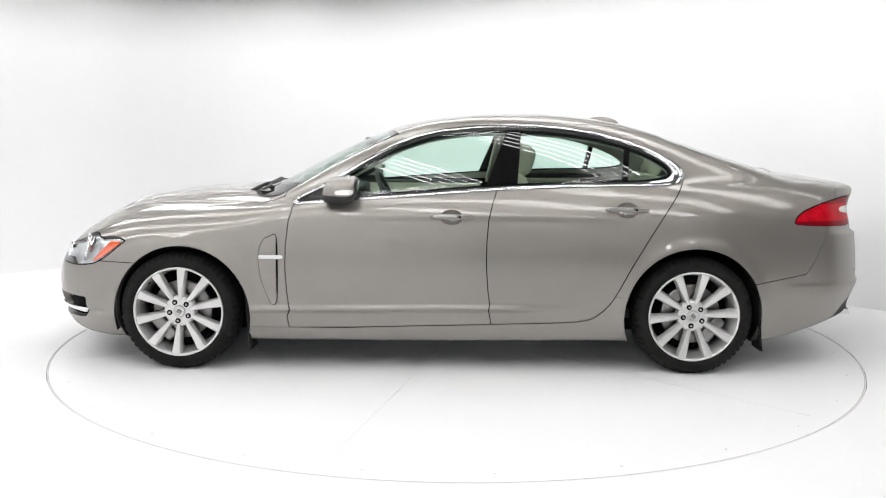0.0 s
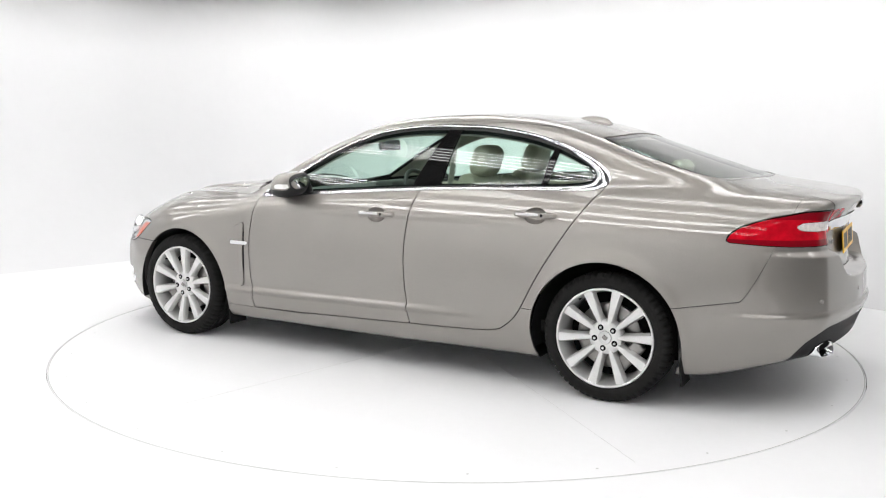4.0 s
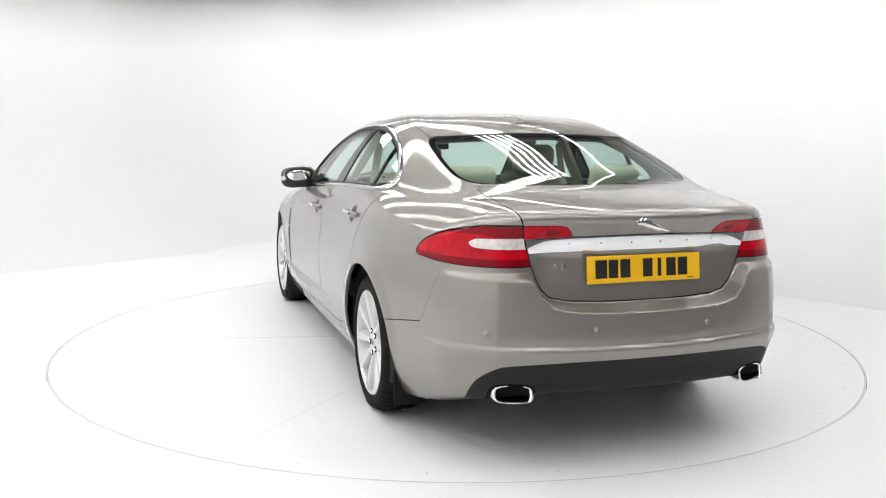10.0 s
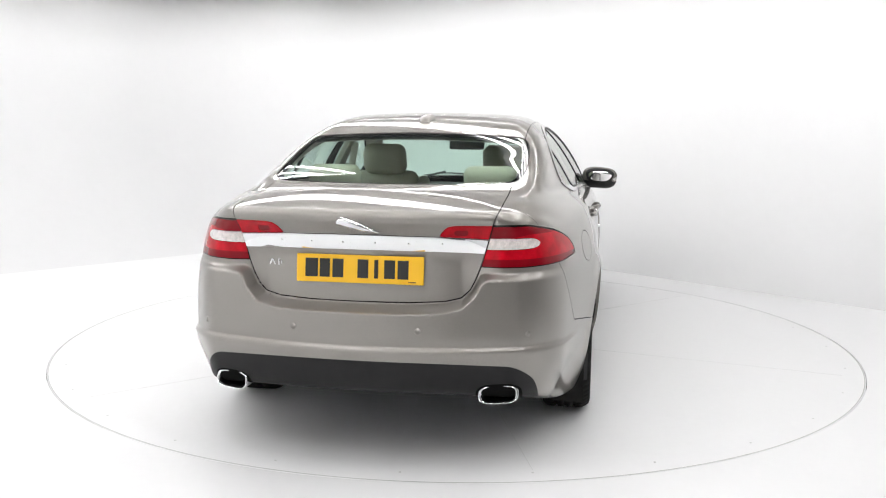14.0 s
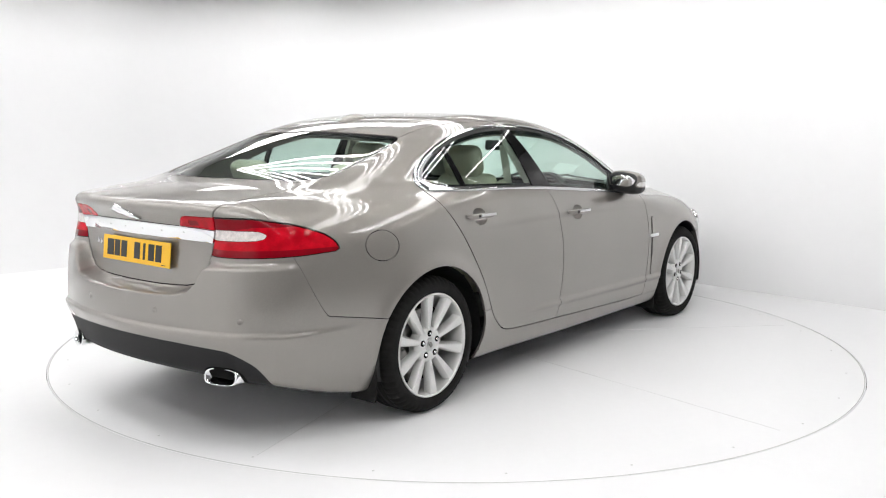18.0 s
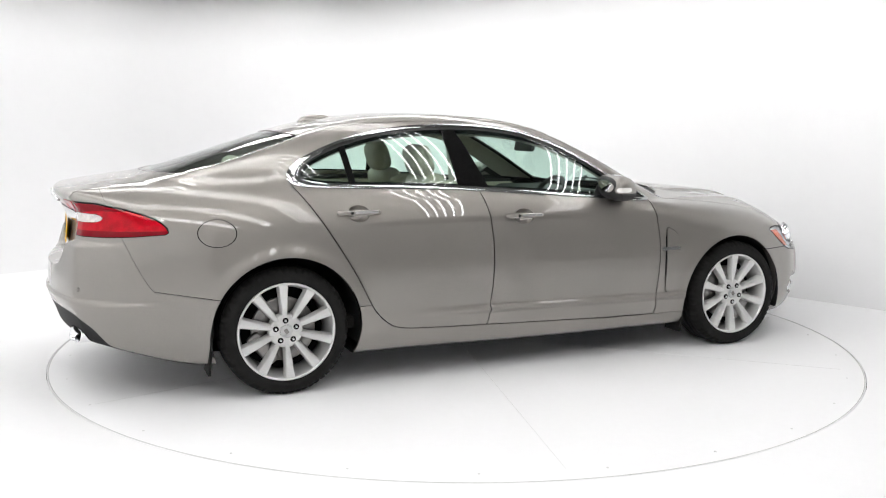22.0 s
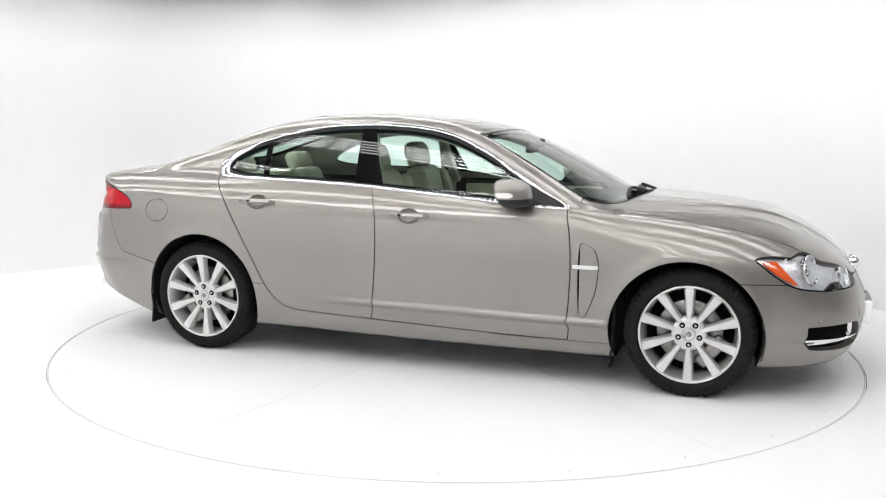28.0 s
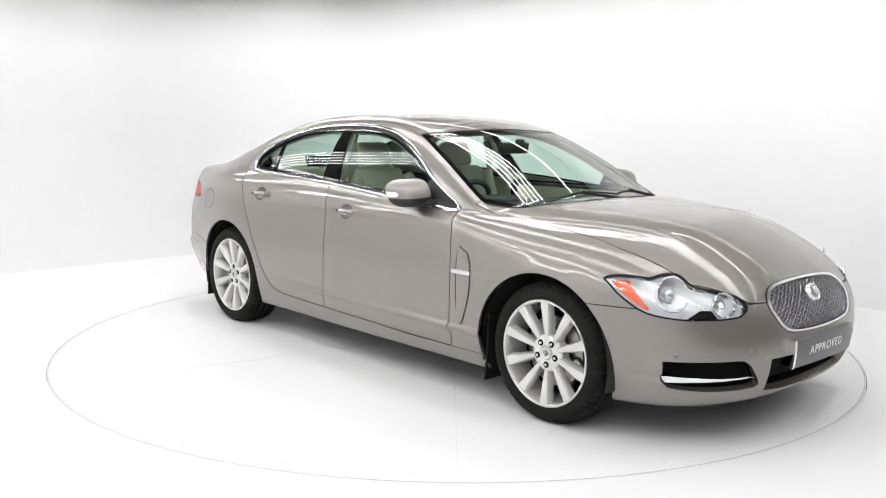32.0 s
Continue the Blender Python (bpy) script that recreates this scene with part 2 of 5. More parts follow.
# ---- building helpers ----
def mesh_from(name, verts, faces, normals=None, mat=None, smooth=True):
    """A mesh from arrays: verts (n, 3), faces (m, 3 or 4)."""
    me = bpy.data.meshes.new(name)
    verts, faces = np.asarray(verts, np.float32), np.asarray(faces, np.int32)
    k = faces.shape[1]
    me.vertices.add(len(verts))
    me.vertices.foreach_set("co", verts.ravel())
    me.loops.add(faces.size)
    me.loops.foreach_set("vertex_index", faces.ravel())
    me.polygons.add(len(faces))
    me.polygons.foreach_set("loop_start", np.arange(0, faces.size, k, dtype=np.int32))
    me.polygons.foreach_set("use_smooth", np.full(len(faces), smooth))
    me.update(calc_edges=True)
    me.validate()
    if normals is not None and len(me.vertices) == len(normals):
        me.normals_split_custom_set_from_vertices(np.asarray(normals, np.float32))
    if mat:
        me.materials.append(mat)
    return me


def part(name, data, mat=None, parent=None, label="", at=None):
    """Link a bmesh or a mesh as one object under a thing or a part."""
    if isinstance(data, bmesh.types.BMesh):
        me = bpy.data.meshes.new(name)
        data.to_mesh(me)
        data.free()
        data = me
    if mat and not data.materials:
        data.materials.append(mat)
    ob = new(name, data)
    if parent is not None:
        ob.parent = parent
    if at is not None:
        ob.matrix_basis = at
    if label:
        ob["label"] = label
    return ob


def smooth(bm, angle=40):
    for f in bm.faces:
        f.smooth = True
    for e in bm.edges:
        e.smooth = len(e.link_faces) == 2 and e.calc_face_angle(0) < radians(angle)
    return bm


def box(bm, x, y, z, sx, sy, sz, bevel=.0, m=None, seg=2):
    """A box by its middle and sizes, its edges rounded."""
    mat = (m or Matrix()) @ Matrix.Translation((x, y, z)) @ Matrix.Diagonal((sx, sy, sz, 1))
    vs = bmesh.ops.create_cube(bm, size=1, matrix=mat)["verts"]
    if bevel:
        es = list({e for v in vs for e in v.link_edges})
        bmesh.ops.bevel(bm, geom=es, offset=bevel, segments=seg, affect="EDGES", profile=.5)
    return bm


def lathe(profile, n=64, axis="y", arc=1.0):
    """Turn (radius, along) pairs round an axis; arrays for mesh_from."""
    p = np.array(profile, float)
    a = np.linspace(0, 2 * np.pi * arc, n, endpoint=arc < 1)
    c, s = np.cos(a)[:, None], np.sin(a)[:, None]
    r, h = p[:, 0][None], p[:, 1][None]
    if axis == "y":
        v = np.stack([r * c, h + 0 * c, r * s], -1)
    else:
        v = np.stack([r * c, r * s, h + 0 * c], -1)
    k = len(p)
    idx = np.arange(n * k).reshape(n, k)
    nxt = np.roll(idx, -1, 0) if arc == 1 else idx[1:]
    cur = idx if arc == 1 else idx[:-1]
    f = np.stack([cur[:, :-1], nxt[:, :-1], nxt[:, 1:], cur[:, 1:]], -1).reshape(-1, 4)
    return v.reshape(-1, 3), f


def bm_of(verts, faces):
    bm = bmesh.new()
    vs = [bm.verts.new(v) for v in verts]
    for f in faces:
        try:
            bm.faces.new([vs[i] for i in f])
        except ValueError:
            pass
    return bm


# ---- the studio ----
CEIL = 3.08
CORNERS = [(-2.13, 6.37), (6.37, -2.13), (.2, -8.3), (-8.3, .2)]


def prism(bm, outline, z0, z1):
    """An upright prism over a counter-clockwise outline."""
    low, high = [bm.verts.new((x, y, z0)) for x, y in outline], [bm.verts.new((x, y, z1)) for x, y in outline]
    bm.faces.new(low[::-1])
    bm.faces.new(high)
    for i in range(len(outline)):
        j = (i + 1) % len(outline)
        bm.faces.new((low[i], low[j], high[j], high[i]))
    return bm


def build_studio():
    """Floor with a round hole for the turntable, four walls set cornerwise to the camera, and the ceiling."""
    n = 160
    bm = bmesh.new()
    ring = [(math.cos(2 * math.pi * i / n), math.sin(2 * math.pi * i / n)) for i in range(n)]
    inner = [bm.verts.new((2.5018 * c, 2.5018 * s, 0)) for c, s in ring]
    deep = [bm.verts.new((2.5018 * c, 2.5018 * s, -.02)) for c, s in ring]
    outer = [bm.verts.new((13 * c, 13 * s, 0)) for c, s in ring]
    for i in range(n):
        j = (i + 1) % n
        bm.faces.new((inner[i], inner[j], outer[j], outer[i])[::-1])
        bm.faces.new((deep[i], deep[j], inner[j], inner[i]))
    bm.normal_update()
    tagged(part("floor", bm, FLOOR), "seamless white painted studio floor", "floor", kind="structure")
    pit = bmesh.new()
    bmesh.ops.create_circle(pit, cap_ends=True, segments=96, radius=2.6, matrix=Matrix.Translation((0, 0, -.021)))
    tagged(part("ground", pit, SHUT), "dark pit floor under the turntable", "floor", kind="structure")

    t = .15
    # the near-right wall stays out of view; its dark grey dims the car's reflections
    for i, name, paint, label in ((1, "wall_near_right", UNSEEN_GREY_WALL, "unseen near studio wall, kept dark grey to darken the car's reflections"), (2, "wall_near_left", WALL, "plain matt white painted studio wall")):
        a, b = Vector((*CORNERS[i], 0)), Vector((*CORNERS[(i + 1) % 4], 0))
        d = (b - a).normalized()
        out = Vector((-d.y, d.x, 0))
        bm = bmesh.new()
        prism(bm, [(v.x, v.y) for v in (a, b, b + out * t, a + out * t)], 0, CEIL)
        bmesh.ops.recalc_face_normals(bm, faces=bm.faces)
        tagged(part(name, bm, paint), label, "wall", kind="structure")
    # a dark slatted panel, added unseen behind the camera for the paint to mirror
    bm = bmesh.new()
    for k in range(16):
        box(bm, 0, 0, .08 + k * .15, 2.6, .05, .142, .012)
    d = part("reflection_panel", bm, DARK_GREY, at=pose(2.75, -5.69, 0, rz=45))
    tagged(d, "unseen dark slatted panel, added to darken the car's reflections", "door", kind="structure")
    # the far walls are one sheet, rounded at their corner, with a cove at the foot of the left one
    bm = bmesh.new()
    line, radius = [], 2.2
    right, left, corner = Vector((1, -1, 0)).normalized(), Vector((-1, -1, 0)).normalized(), Vector((*CORNERS[0], 0))
    middle = corner + right * radius + left * radius
    for k in range(9):
        line.append((corner + right * (12.02 - (12.02 - radius) * k / 8), -left, 0.0))
    for k in range(1, 24):
        w = math.pi / 2 * k / 24
        n = -left * math.cos(w) - right * math.sin(w)
        line.append((middle + n * radius, n, 1.5 * k / 24))
    for k in range(9):
        line.append((corner + left * (radius + (5.8 - radius) * k / 8), -right, 1.5))
    rows = []
    for p, n, rc in line:
        row = []
        for k in range(9):
            w = math.pi / 2 * k / 8
            row.append(bm.verts.new(p - n * rc * (1 - math.sin(w)) + Vector((0, 0, rc * (1 - math.cos(w)) + .0005 * k))))
        row.append(bm.verts.new(p + Vector((0, 0, 2.0))))
        row.append(bm.verts.new(p + Vector((0, 0, CEIL))))
        row.append(bm.verts.new(p + n * t + Vector((0, 0, CEIL))))
        row.append(bm.verts.new(p + n * t))
        rows.append(row)
    for a, b in zip(rows, rows[1:]):
        for q in range(len(a) - 1):
            f = bm.faces.new((a[q], b[q], b[q + 1], a[q + 1]))
            f.smooth = q < 10
    bm.normal_update()
    a, b = corner + left * 5.8, Vector((*CORNERS[3], 0))
    dim = bmesh.new()
    prism(dim, [(v.x, v.y) for v in (a, a - right * t, b - right * t, b)], 0, CEIL)
    bmesh.ops.recalc_face_normals(dim, faces=dim.faces)
    tagged(part("wall_left", dim, WALL), "plain matt white end of the studio wall", "wall", kind="structure")
    tagged(part("wall_far", bm, WALL), "white studio cyclorama wall with rounded corner and coved foot", "wall", kind="structure")
    bm = bmesh.new()
    prism(bm, [CORNERS[i] for i in (3, 2, 1, 0)], CEIL, CEIL + .1)
    bmesh.ops.recalc_face_normals(bm, faces=bm.faces)
    tagged(part("ceiling", bm, CEILING), "dark unlit studio ceiling above the light fittings", "ceiling", kind="structure")


def build_turntable():
    """The round platform: its rim, screw heads and a few scuffs turn with it."""
    root = new("turntable")
    n = 180
    v, f = lathe([(0.0001, 0), (1.2, 0), (2.3, 0), (2.4945, 0), (2.4977, -.0015), (2.4985, -.005), (2.4985, -.02)], n, "z")
    part("platform", mesh_from("platform", v, f[:, ::-1], mat=TABLE, smooth=True), parent=root)
    v, f = lathe([(2.4895, .0004), (2.490, .0014), (2.4935, .0014), (2.494, .0004)], n, "z")
    part("rim_strip", mesh_from("rim_strip", v, f[:, ::-1], mat=RIM_STRIP), parent=root, label="thin grey metal edging strip")
    bm = bmesh.new()
    bmesh.ops.create_cone(bm, cap_ends=True, segments=8, radius1=.006, radius2=.005, depth=.0016)
    screw = bpy.data.meshes.new("screw")
    bm.to_mesh(screw)
    bm.free()
    screw.materials.append(SCUFF)
    for i in range(28):
        a = 2 * math.pi * i / 28 + .07
        part("screw", screw, parent=root, at=pose(2.40 * math.cos(a), 2.40 * math.sin(a), .0008))
    bar = bmesh.new()
    box(bar, 0, 0, 0, 2.35, .0012, .001)
    seam = bpy.data.meshes.new("seam")
    bar.to_mesh(seam)
    bar.free()
    seam.materials.append(SCUFF)
    for i in range(6):
        a = 60 * i + 17
        part("seam", seam, parent=root, label="faint joint between platform panels",
             at=pose(1.2 * math.cos(radians(a)), 1.2 * math.sin(radians(a)), .0003, rz=a))
    return tagged(root, "round white turntable flush with the floor", "turntable")


def build_fixture(length, count, gap):
    """A ceiling fitting with parallel bare tubes."""
    root = new("light_fixture")
    bm = bmesh.new()
    box(bm, 0, 0, .060, length + .03, max(gap * (count - 1), .03) + .03, .04, .008)
    part("housing", bm, DARK_GREY, root)
    v, f = lathe([(.0095, -length / 2), (.0095, length / 2)], 10, "z")
    tube = mesh_from("tube", v[:, [2, 0, 1]], f, mat=TUBE)
    cap = mesh_from("cap", *(lambda q: (q[0][:, [2, 0, 1]], q[1]))(lathe([(.001, .03), (.014, .03), (.014, 0), (.001, 0)], 10, "z")), mat=SATIN)
    for i in range(count):
        o = part("tube", tube, parent=root, at=pose(0, (i - (count - 1) / 2) * gap, 0))
        part("end_cap", cap, parent=o, at=pose(length / 2, 0, 0))
        part("end_cap", cap, parent=o, at=pose(-length / 2, 0, 0, rz=180))
    return tagged(root, "dark ceiling fitting with %s bare fluorescent tube%s" % ({1: "one", 5: "five"}[count], "s" if count > 1 else ""), "light fitting", "fluorescent ceiling fittings")


build_studio()
TURNTABLE = build_turntable()
# rows of fittings, end to end, parallel to the right-hand far wall
# the row at -6.3, behind the camera, is added to brighten the near floor
ALONG = tuple(1.55 * k for k in range(-3, 4))
for count, rows in ((1, ((2.9, ALONG),)), (5, ((1.45, ALONG), (-.55, ALONG), (-2.45, ALONG), (-4.4, ALONG), (-6.3, ALONG)))):
    first = None
    for row, places in rows:
        for along in places:
            m = pose(row / 2 + along * .7071, row / 2 - along * .7071, CEIL - .14, rz=-45)
            if first is None:
                first = build_fixture(1.5, count, .095)
                first.matrix_basis = m
            else:
                copy_thing(first, m)
# ---- the car's shell: one dense skin over the form, cut into panels ----
def skin(h=.0098):
    """Cover the form with a grid of quads (surface nets), then lay every vertex on it."""
    xs = np.arange(-2.70, 2.50, h)
    ys = np.arange(0, 1.02, h)
    zs = np.arange(.12, 1.52, h)
    half = np.empty((len(xs), len(ys), len(zs)), np.float32)
    for i in range(0, len(xs), 24):
        X, Y, Z = np.meshgrid(xs[i:i + 24], ys, zs, indexing="ij")
        half[i:i + 24] = body(X, Y, Z)
    F = np.concatenate([half[:, :0:-1], half], 1)
    ya = np.concatenate([-ys[:0:-1], ys])
    s = F < 0
    total = np.zeros(tuple(np.array(s.shape) - 1), np.int8)
    for a in (0, 1):
        for b in (0, 1):
            for c in (0, 1):
                total += s[a:s.shape[0] - 1 + a, b:s.shape[1] - 1 + b, c:s.shape[2] - 1 + c]
    on = (total > 0) & (total < 8)
    number = np.full(on.shape, -1, np.int64)
    number[on] = np.arange(on.sum())
    i, j, k = np.nonzero(on)
    p = np.stack([xs[i] + h / 2, ya[j] + h / 2, zs[k] + h / 2], 1)
    quads = []
    for ax in range(3):
        lo, hi = [slice(1, -1)] * 3, [slice(1, -1)] * 3
        lo[ax], hi[ax] = slice(0, -1), slice(1, None)
        a, b = s[tuple(lo)], s[tuple(hi)]
        for flip in (False, True):
            q = np.argwhere((a & ~b) if not flip else (~a & b))
            q[:, [d for d in range(3) if d != ax]] += 1
            u, v = [d for d in range(3) if d != ax]
            corner = []
            for du, dv in ((-1, -1), (0, -1), (0, 0), (-1, 0)):
                c = q.copy()
                c[:, u] += du
                c[:, v] += dv
                corner.append(number[c[:, 0], c[:, 1], c[:, 2]])
            c = np.stack(corner, 1)
            if flip != (ax == 1):
                c = c[:, ::-1]
            quads.append(c)
    quads = np.concatenate(quads)
    quads = quads[(quads >= 0).all(1)]
    p, n = settle(p, 5)
    return p, n, np.concatenate([quads[:, [0, 1, 2]], quads[:, [0, 2, 3]]])


def tidy(mesh):
    """Drop unused vertices."""
    v, n, t = mesh
    used = np.unique(t)
    back = np.zeros(len(v), np.int64)
    back[used] = np.arange(len(used))
    return v[used], n[used], back[t]


def keep(mesh, d):
    """The part of a mesh where the vertex field d is above nought, cut along d = 0."""
    v, n, t = mesh
    d = np.where(np.abs(d) < 1e-7, 1e-7, d)
    s = d[t] > 0
    c = s.sum(1)
    out = [t[c == 3]]
    newv, newn, base = [], [], len(v)
    mixed = t[(c == 1) | (c == 2)]
    if len(mixed):
        sm = d[mixed] > 0
        lone = np.where(sm.sum(1) == 1, sm.argmax(1), (~sm).argmax(1))
        r = np.arange(len(mixed))
        a, b, e = mixed[r, lone], mixed[r, (lone + 1) % 3], mixed[r, (lone + 2) % 3]
        pairs = np.sort(np.concatenate([np.stack([a, b], 1), np.stack([a, e], 1)]), 1)
        uniq, inv = np.unique(pairs, axis=0, return_inverse=True)
        inv = inv.ravel()
        w = (d[uniq[:, 0]] / (d[uniq[:, 0]] - d[uniq[:, 1]]))[:, None]
        newv.append(v[uniq[:, 0]] * (1 - w) + v[uniq[:, 1]] * w)
        nn = n[uniq[:, 0]] * (1 - w) + n[uniq[:, 1]] * w
        newn.append(nn / np.linalg.norm(nn, axis=1)[:, None])
        ab, ae = base + inv[:len(mixed)], base + inv[len(mixed):]
        one = sm.sum(1) == 1
        out.append(np.stack([a, ab, ae], 1)[one])
        two = ~one
        out.append(np.stack([ab, b, e], 1)[two])
        out.append(np.stack([ab, e, ae], 1)[two])
    v2 = np.concatenate([v, *newv]) if newv else v
    n2 = np.concatenate([n, *newn]) if newn else n
    t2 = np.concatenate(out)
    return tidy((v2, n2, t2)) if len(t2) else (v2[:0], n2[:0], t2[:0])


def cut(mesh, field, gap=.0022):
    """(inside, outside) of a field, with a shut line of twice the gap between them."""
    d = field(*mesh[0].T)
    return keep(mesh, d - gap), keep(mesh, -d - gap)


def where(mesh, mask):
    v, n, t = mesh
    return tidy((v, n, t[mask(*v[t].mean(1).T)]))


def pick_side(mesh, side):
    return where(mesh, lambda x, y, z: y * side > 0)


def solid(mesh, depth=.012, lift=0.0):
    """Give a panel its returned edge: the rim is folded inwards."""
    v, n, t = mesh
    e = np.concatenate([t[:, [0, 1]], t[:, [1, 2]], t[:, [2, 0]]])
    key = np.sort(e, 1)
    _, first_at, count = np.unique(key, axis=0, return_index=True, return_counts=True)
    rim = e[first_at[count == 1]]
    u, inv = np.unique(rim, return_inverse=True)
    inv = inv.reshape(rim.shape)
    base = len(v)
    top = v[u] + n[u] * lift
    low = v[u] - n[u] * depth
    # outward facing normals for the folded rim
    mid = np.zeros_like(top)
    for a, b in ((0, 1), (1, 0)):
        np.add.at(mid, inv[:, a], np.cross(v[rim[:, 1]] - v[rim[:, 0]], n[rim[:, 0]]))
    mid /= np.maximum(np.linalg.norm(mid, axis=1), 1e-9)[:, None]
    k = len(u)
    ia, ib = inv[:, 0], inv[:, 1]
    walls = np.concatenate([np.stack([base + ib, base + ia, base + k + ia], 1), np.stack([base + ib, base + k + ia, base + k + ib], 1)])
    return np.concatenate([v + n * lift, top, low]), np.concatenate([n, mid, mid]), np.concatenate([t, walls])


def inward(mesh, depth):
    v, n, t = mesh
    return v - n * depth, n, t


def spline(points, per=6, closed=True):
    """A rounded outline through points."""
    p = np.array(points, float)
    out = []
    m = len(p)
    for i in range(m if closed else m - 1):
        q = [p[(i + d) % m] if closed else p[np.clip(i + d, 0, m - 1)] for d in (-1, 0, 1, 2)]
        for s in range(per):
            t = s / per
            out.append(.5 * ((2 * q[1]) + (q[2] - q[0]) * t + (2 * q[0] - 5 * q[1] + 4 * q[2] - q[3]) * t * t + (3 * q[1] - q[0] - 3 * q[2] + q[3]) * t ** 3))
    if not closed:
        out.append(p[-1])
    return np.array(out)


def inside(outline, a, b):
    """Signed distance to a closed outline in a plane, above nought within."""
    o = np.asarray(outline, float)
    q = np.roll(o, -1, 0)
    a, b = np.asarray(a, float), np.asarray(b, float)
    res = np.full(a.shape, -1.0)
    lo, hi = o.min(0) - .06, o.max(0) + .06
    near = (a > lo[0]) & (a < hi[0]) & (b > lo[1]) & (b < hi[1])
    pa, pb = a[near], b[near]
    best, odd = np.full(pa.shape, 1e9), np.zeros(pa.shape, bool)
    for (x0, y0), (x1, y1) in zip(o, q):
        dx, dy = x1 - x0, y1 - y0
        t = np.clip(((pa - x0) * dx + (pb - y0) * dy) / max(dx * dx + dy * dy, 1e-12), 0, 1)
        best = np.minimum(best, (pa - x0 - t * dx) ** 2 + (pb - y0 - t * dy) ** 2)
        cross = (y0 > pb) != (y1 > pb)
        with np.errstate(divide="ignore", invalid="ignore"):
            odd ^= cross & (pa < (x1 - x0) * (pb - y0) / (y1 - y0 if y1 != y0 else 1e-12) + x0)
    res[near] = np.where(odd, 1, -1) * np.sqrt(best)
    return res


def side_field(outline, floor_y=.4):
    return lambda x, y, z: np.minimum(inside(outline, x, z), np.abs(y) - floor_y)


# outlines, in metres: (x, z) from the side, (x, y) from above, (y, z) from the ends
DLO = spline([(.80, .951), (.656, 1.042), (.498, 1.135), (.343, 1.229), (.185, 1.303), (.026, 1.354), (-.137, 1.380), (-.3, 1.391), (-.46, 1.3925),
              (-.627, 1.387), (-.789, 1.370), (-.948, 1.342), (-1.106, 1.299), (-1.261, 1.238), (-1.353, 1.186), (-1.398, 1.142), (-1.398, 1.10),
              (-1.350, 1.072), (-1.254, 1.063), (-1.099, 1.058), (-.789, 1.050), (-.477, 1.037), (-.163, 1.017), (.155, .993), (.478, .969)])
PANE = spline([(.774, .9625), (.645, 1.038), (.493, 1.122), (.338, 1.212), (.181, 1.286), (.022, 1.336), (-.14, 1.362), (-.302, 1.373), (-.46, 1.374),
               (-.627, 1.368), (-.788, 1.351), (-.948, 1.323), (-1.105, 1.279), (-1.24, 1.222), (-1.310, 1.177), (-1.337, 1.138), (-1.322, 1.106),
               (-1.255, 1.087), (-1.1, 1.075), (-.789, 1.066), (-.461, 1.053), (-.163, 1.034), (.155, 1.010), (.45, .986)])
DOOR_F = np.array([(.80, .951), (.807, .907), (.822, .851), (.836, .724), (.840, .595), (.833, .465), (.825, .381), (.817, .359), (.835, .319), (.827, .251),
                   (.475, .255), (.148, .265), (-.174, .275), (-.315, .280), (-.299, .365), (-.305, .395), (-.292, .494), (-.284, .621), (-.285, .746),
                   (-.295, .870), (-.317, .963), (-.345, 1.045), (.1, 1.1), (.6, 1.05)])
DOOR_R = np.concatenate([[(-.345, 1.045), (-.317, .963), (-.295, .870), (-.285, .746), (-.284, .621), (-.292, .494), (-.305, .395), (-.299, .365), (-.315, .280)],
                         spline([(-.492, .285), (-.70, .293), (-.80, .300), (-.87, .315), (-.913, .341), (-.958, .382), (-1.005, .448), (-1.102, .633), (-1.248, .872), (-1.376, 1.057)], 5, False),
                         [(-1.402, 1.105), (-1.3, 1.2), (-.6, 1.2)]])
VENT = spline([(.888, .772), (.93, .769), (.964, .747), (.987, .666), (.973, .527), (.924, .397), (.895, .393), (.884, .46), (.880, .62)], 5)
HEADLAMP = spline([(1.758, .731), (1.81, .746), (1.88, .744), (1.928, .739), (1.952, .753), (1.985, .758), (2.02, .746), (2.08, .708), (2.153, .689), (2.208, .662),
                   (2.244, .623), (2.248, .592), (2.22, .581), (2.16, .578), (2.075, .577), (1.951, .597), (1.854, .653), (1.785, .708)], 4)
TAILLAMP = np.array([(-2.012, .860), (-2.02, .885), (-2.04, .905), (-2.07, .926), (-2.13, .950), (-2.2, .972), (-2.34, 1.0), (-2.6, 1.012), (-2.6, .838), (-2.3, .838), (-2.17, .842), (-2.03, .850)])
LID = np.array([(-.3, 1.3), (.552, 1.3), (.548, 1.06), (.527, 1.0), (.505, .92), (.481, .84), (.462, .79), (.440, .745), (.405, .712), (.34, .698), (.2, .692), (-.3, .69)])
LID_LAMP = np.array([(.60, 1.003), (.385, 1.003), (.358, .998), (.340, .985), (.318, .957), (.60, .943)])
CHROME_BAR = np.array([(-.1, .960), (.1, .960), (.3, .956), (.60, .938), (.60, .887), (.3, .897), (.1, .900), (-.1, .900)])
GRILLE = np.array([(0, .705), (.12, .703), (.24, .696), (.315, .681), (.360, .652), (.379, .618), (.370, .580), (.335, .527), (.272, .497), (.15, .486), (0, .482)])
GRILLE = spline(np.concatenate([GRILLE, GRILLE[-2:0:-1] * [-1, 1]]), 5)
GRILLE_IN = GRILLE * [.945, .90] + [0, .594 * .10]
FOG = np.array([(.792, .391), (.68, .398), (.575, .401), (.545, .397), (.52, .382), (.49, .345), (.452, .298), (.444, .284), (.450, .273), (.47, .267), (.54, .263), (.65, .262), (.73, .266), (.765, .274), (.782, .30)])
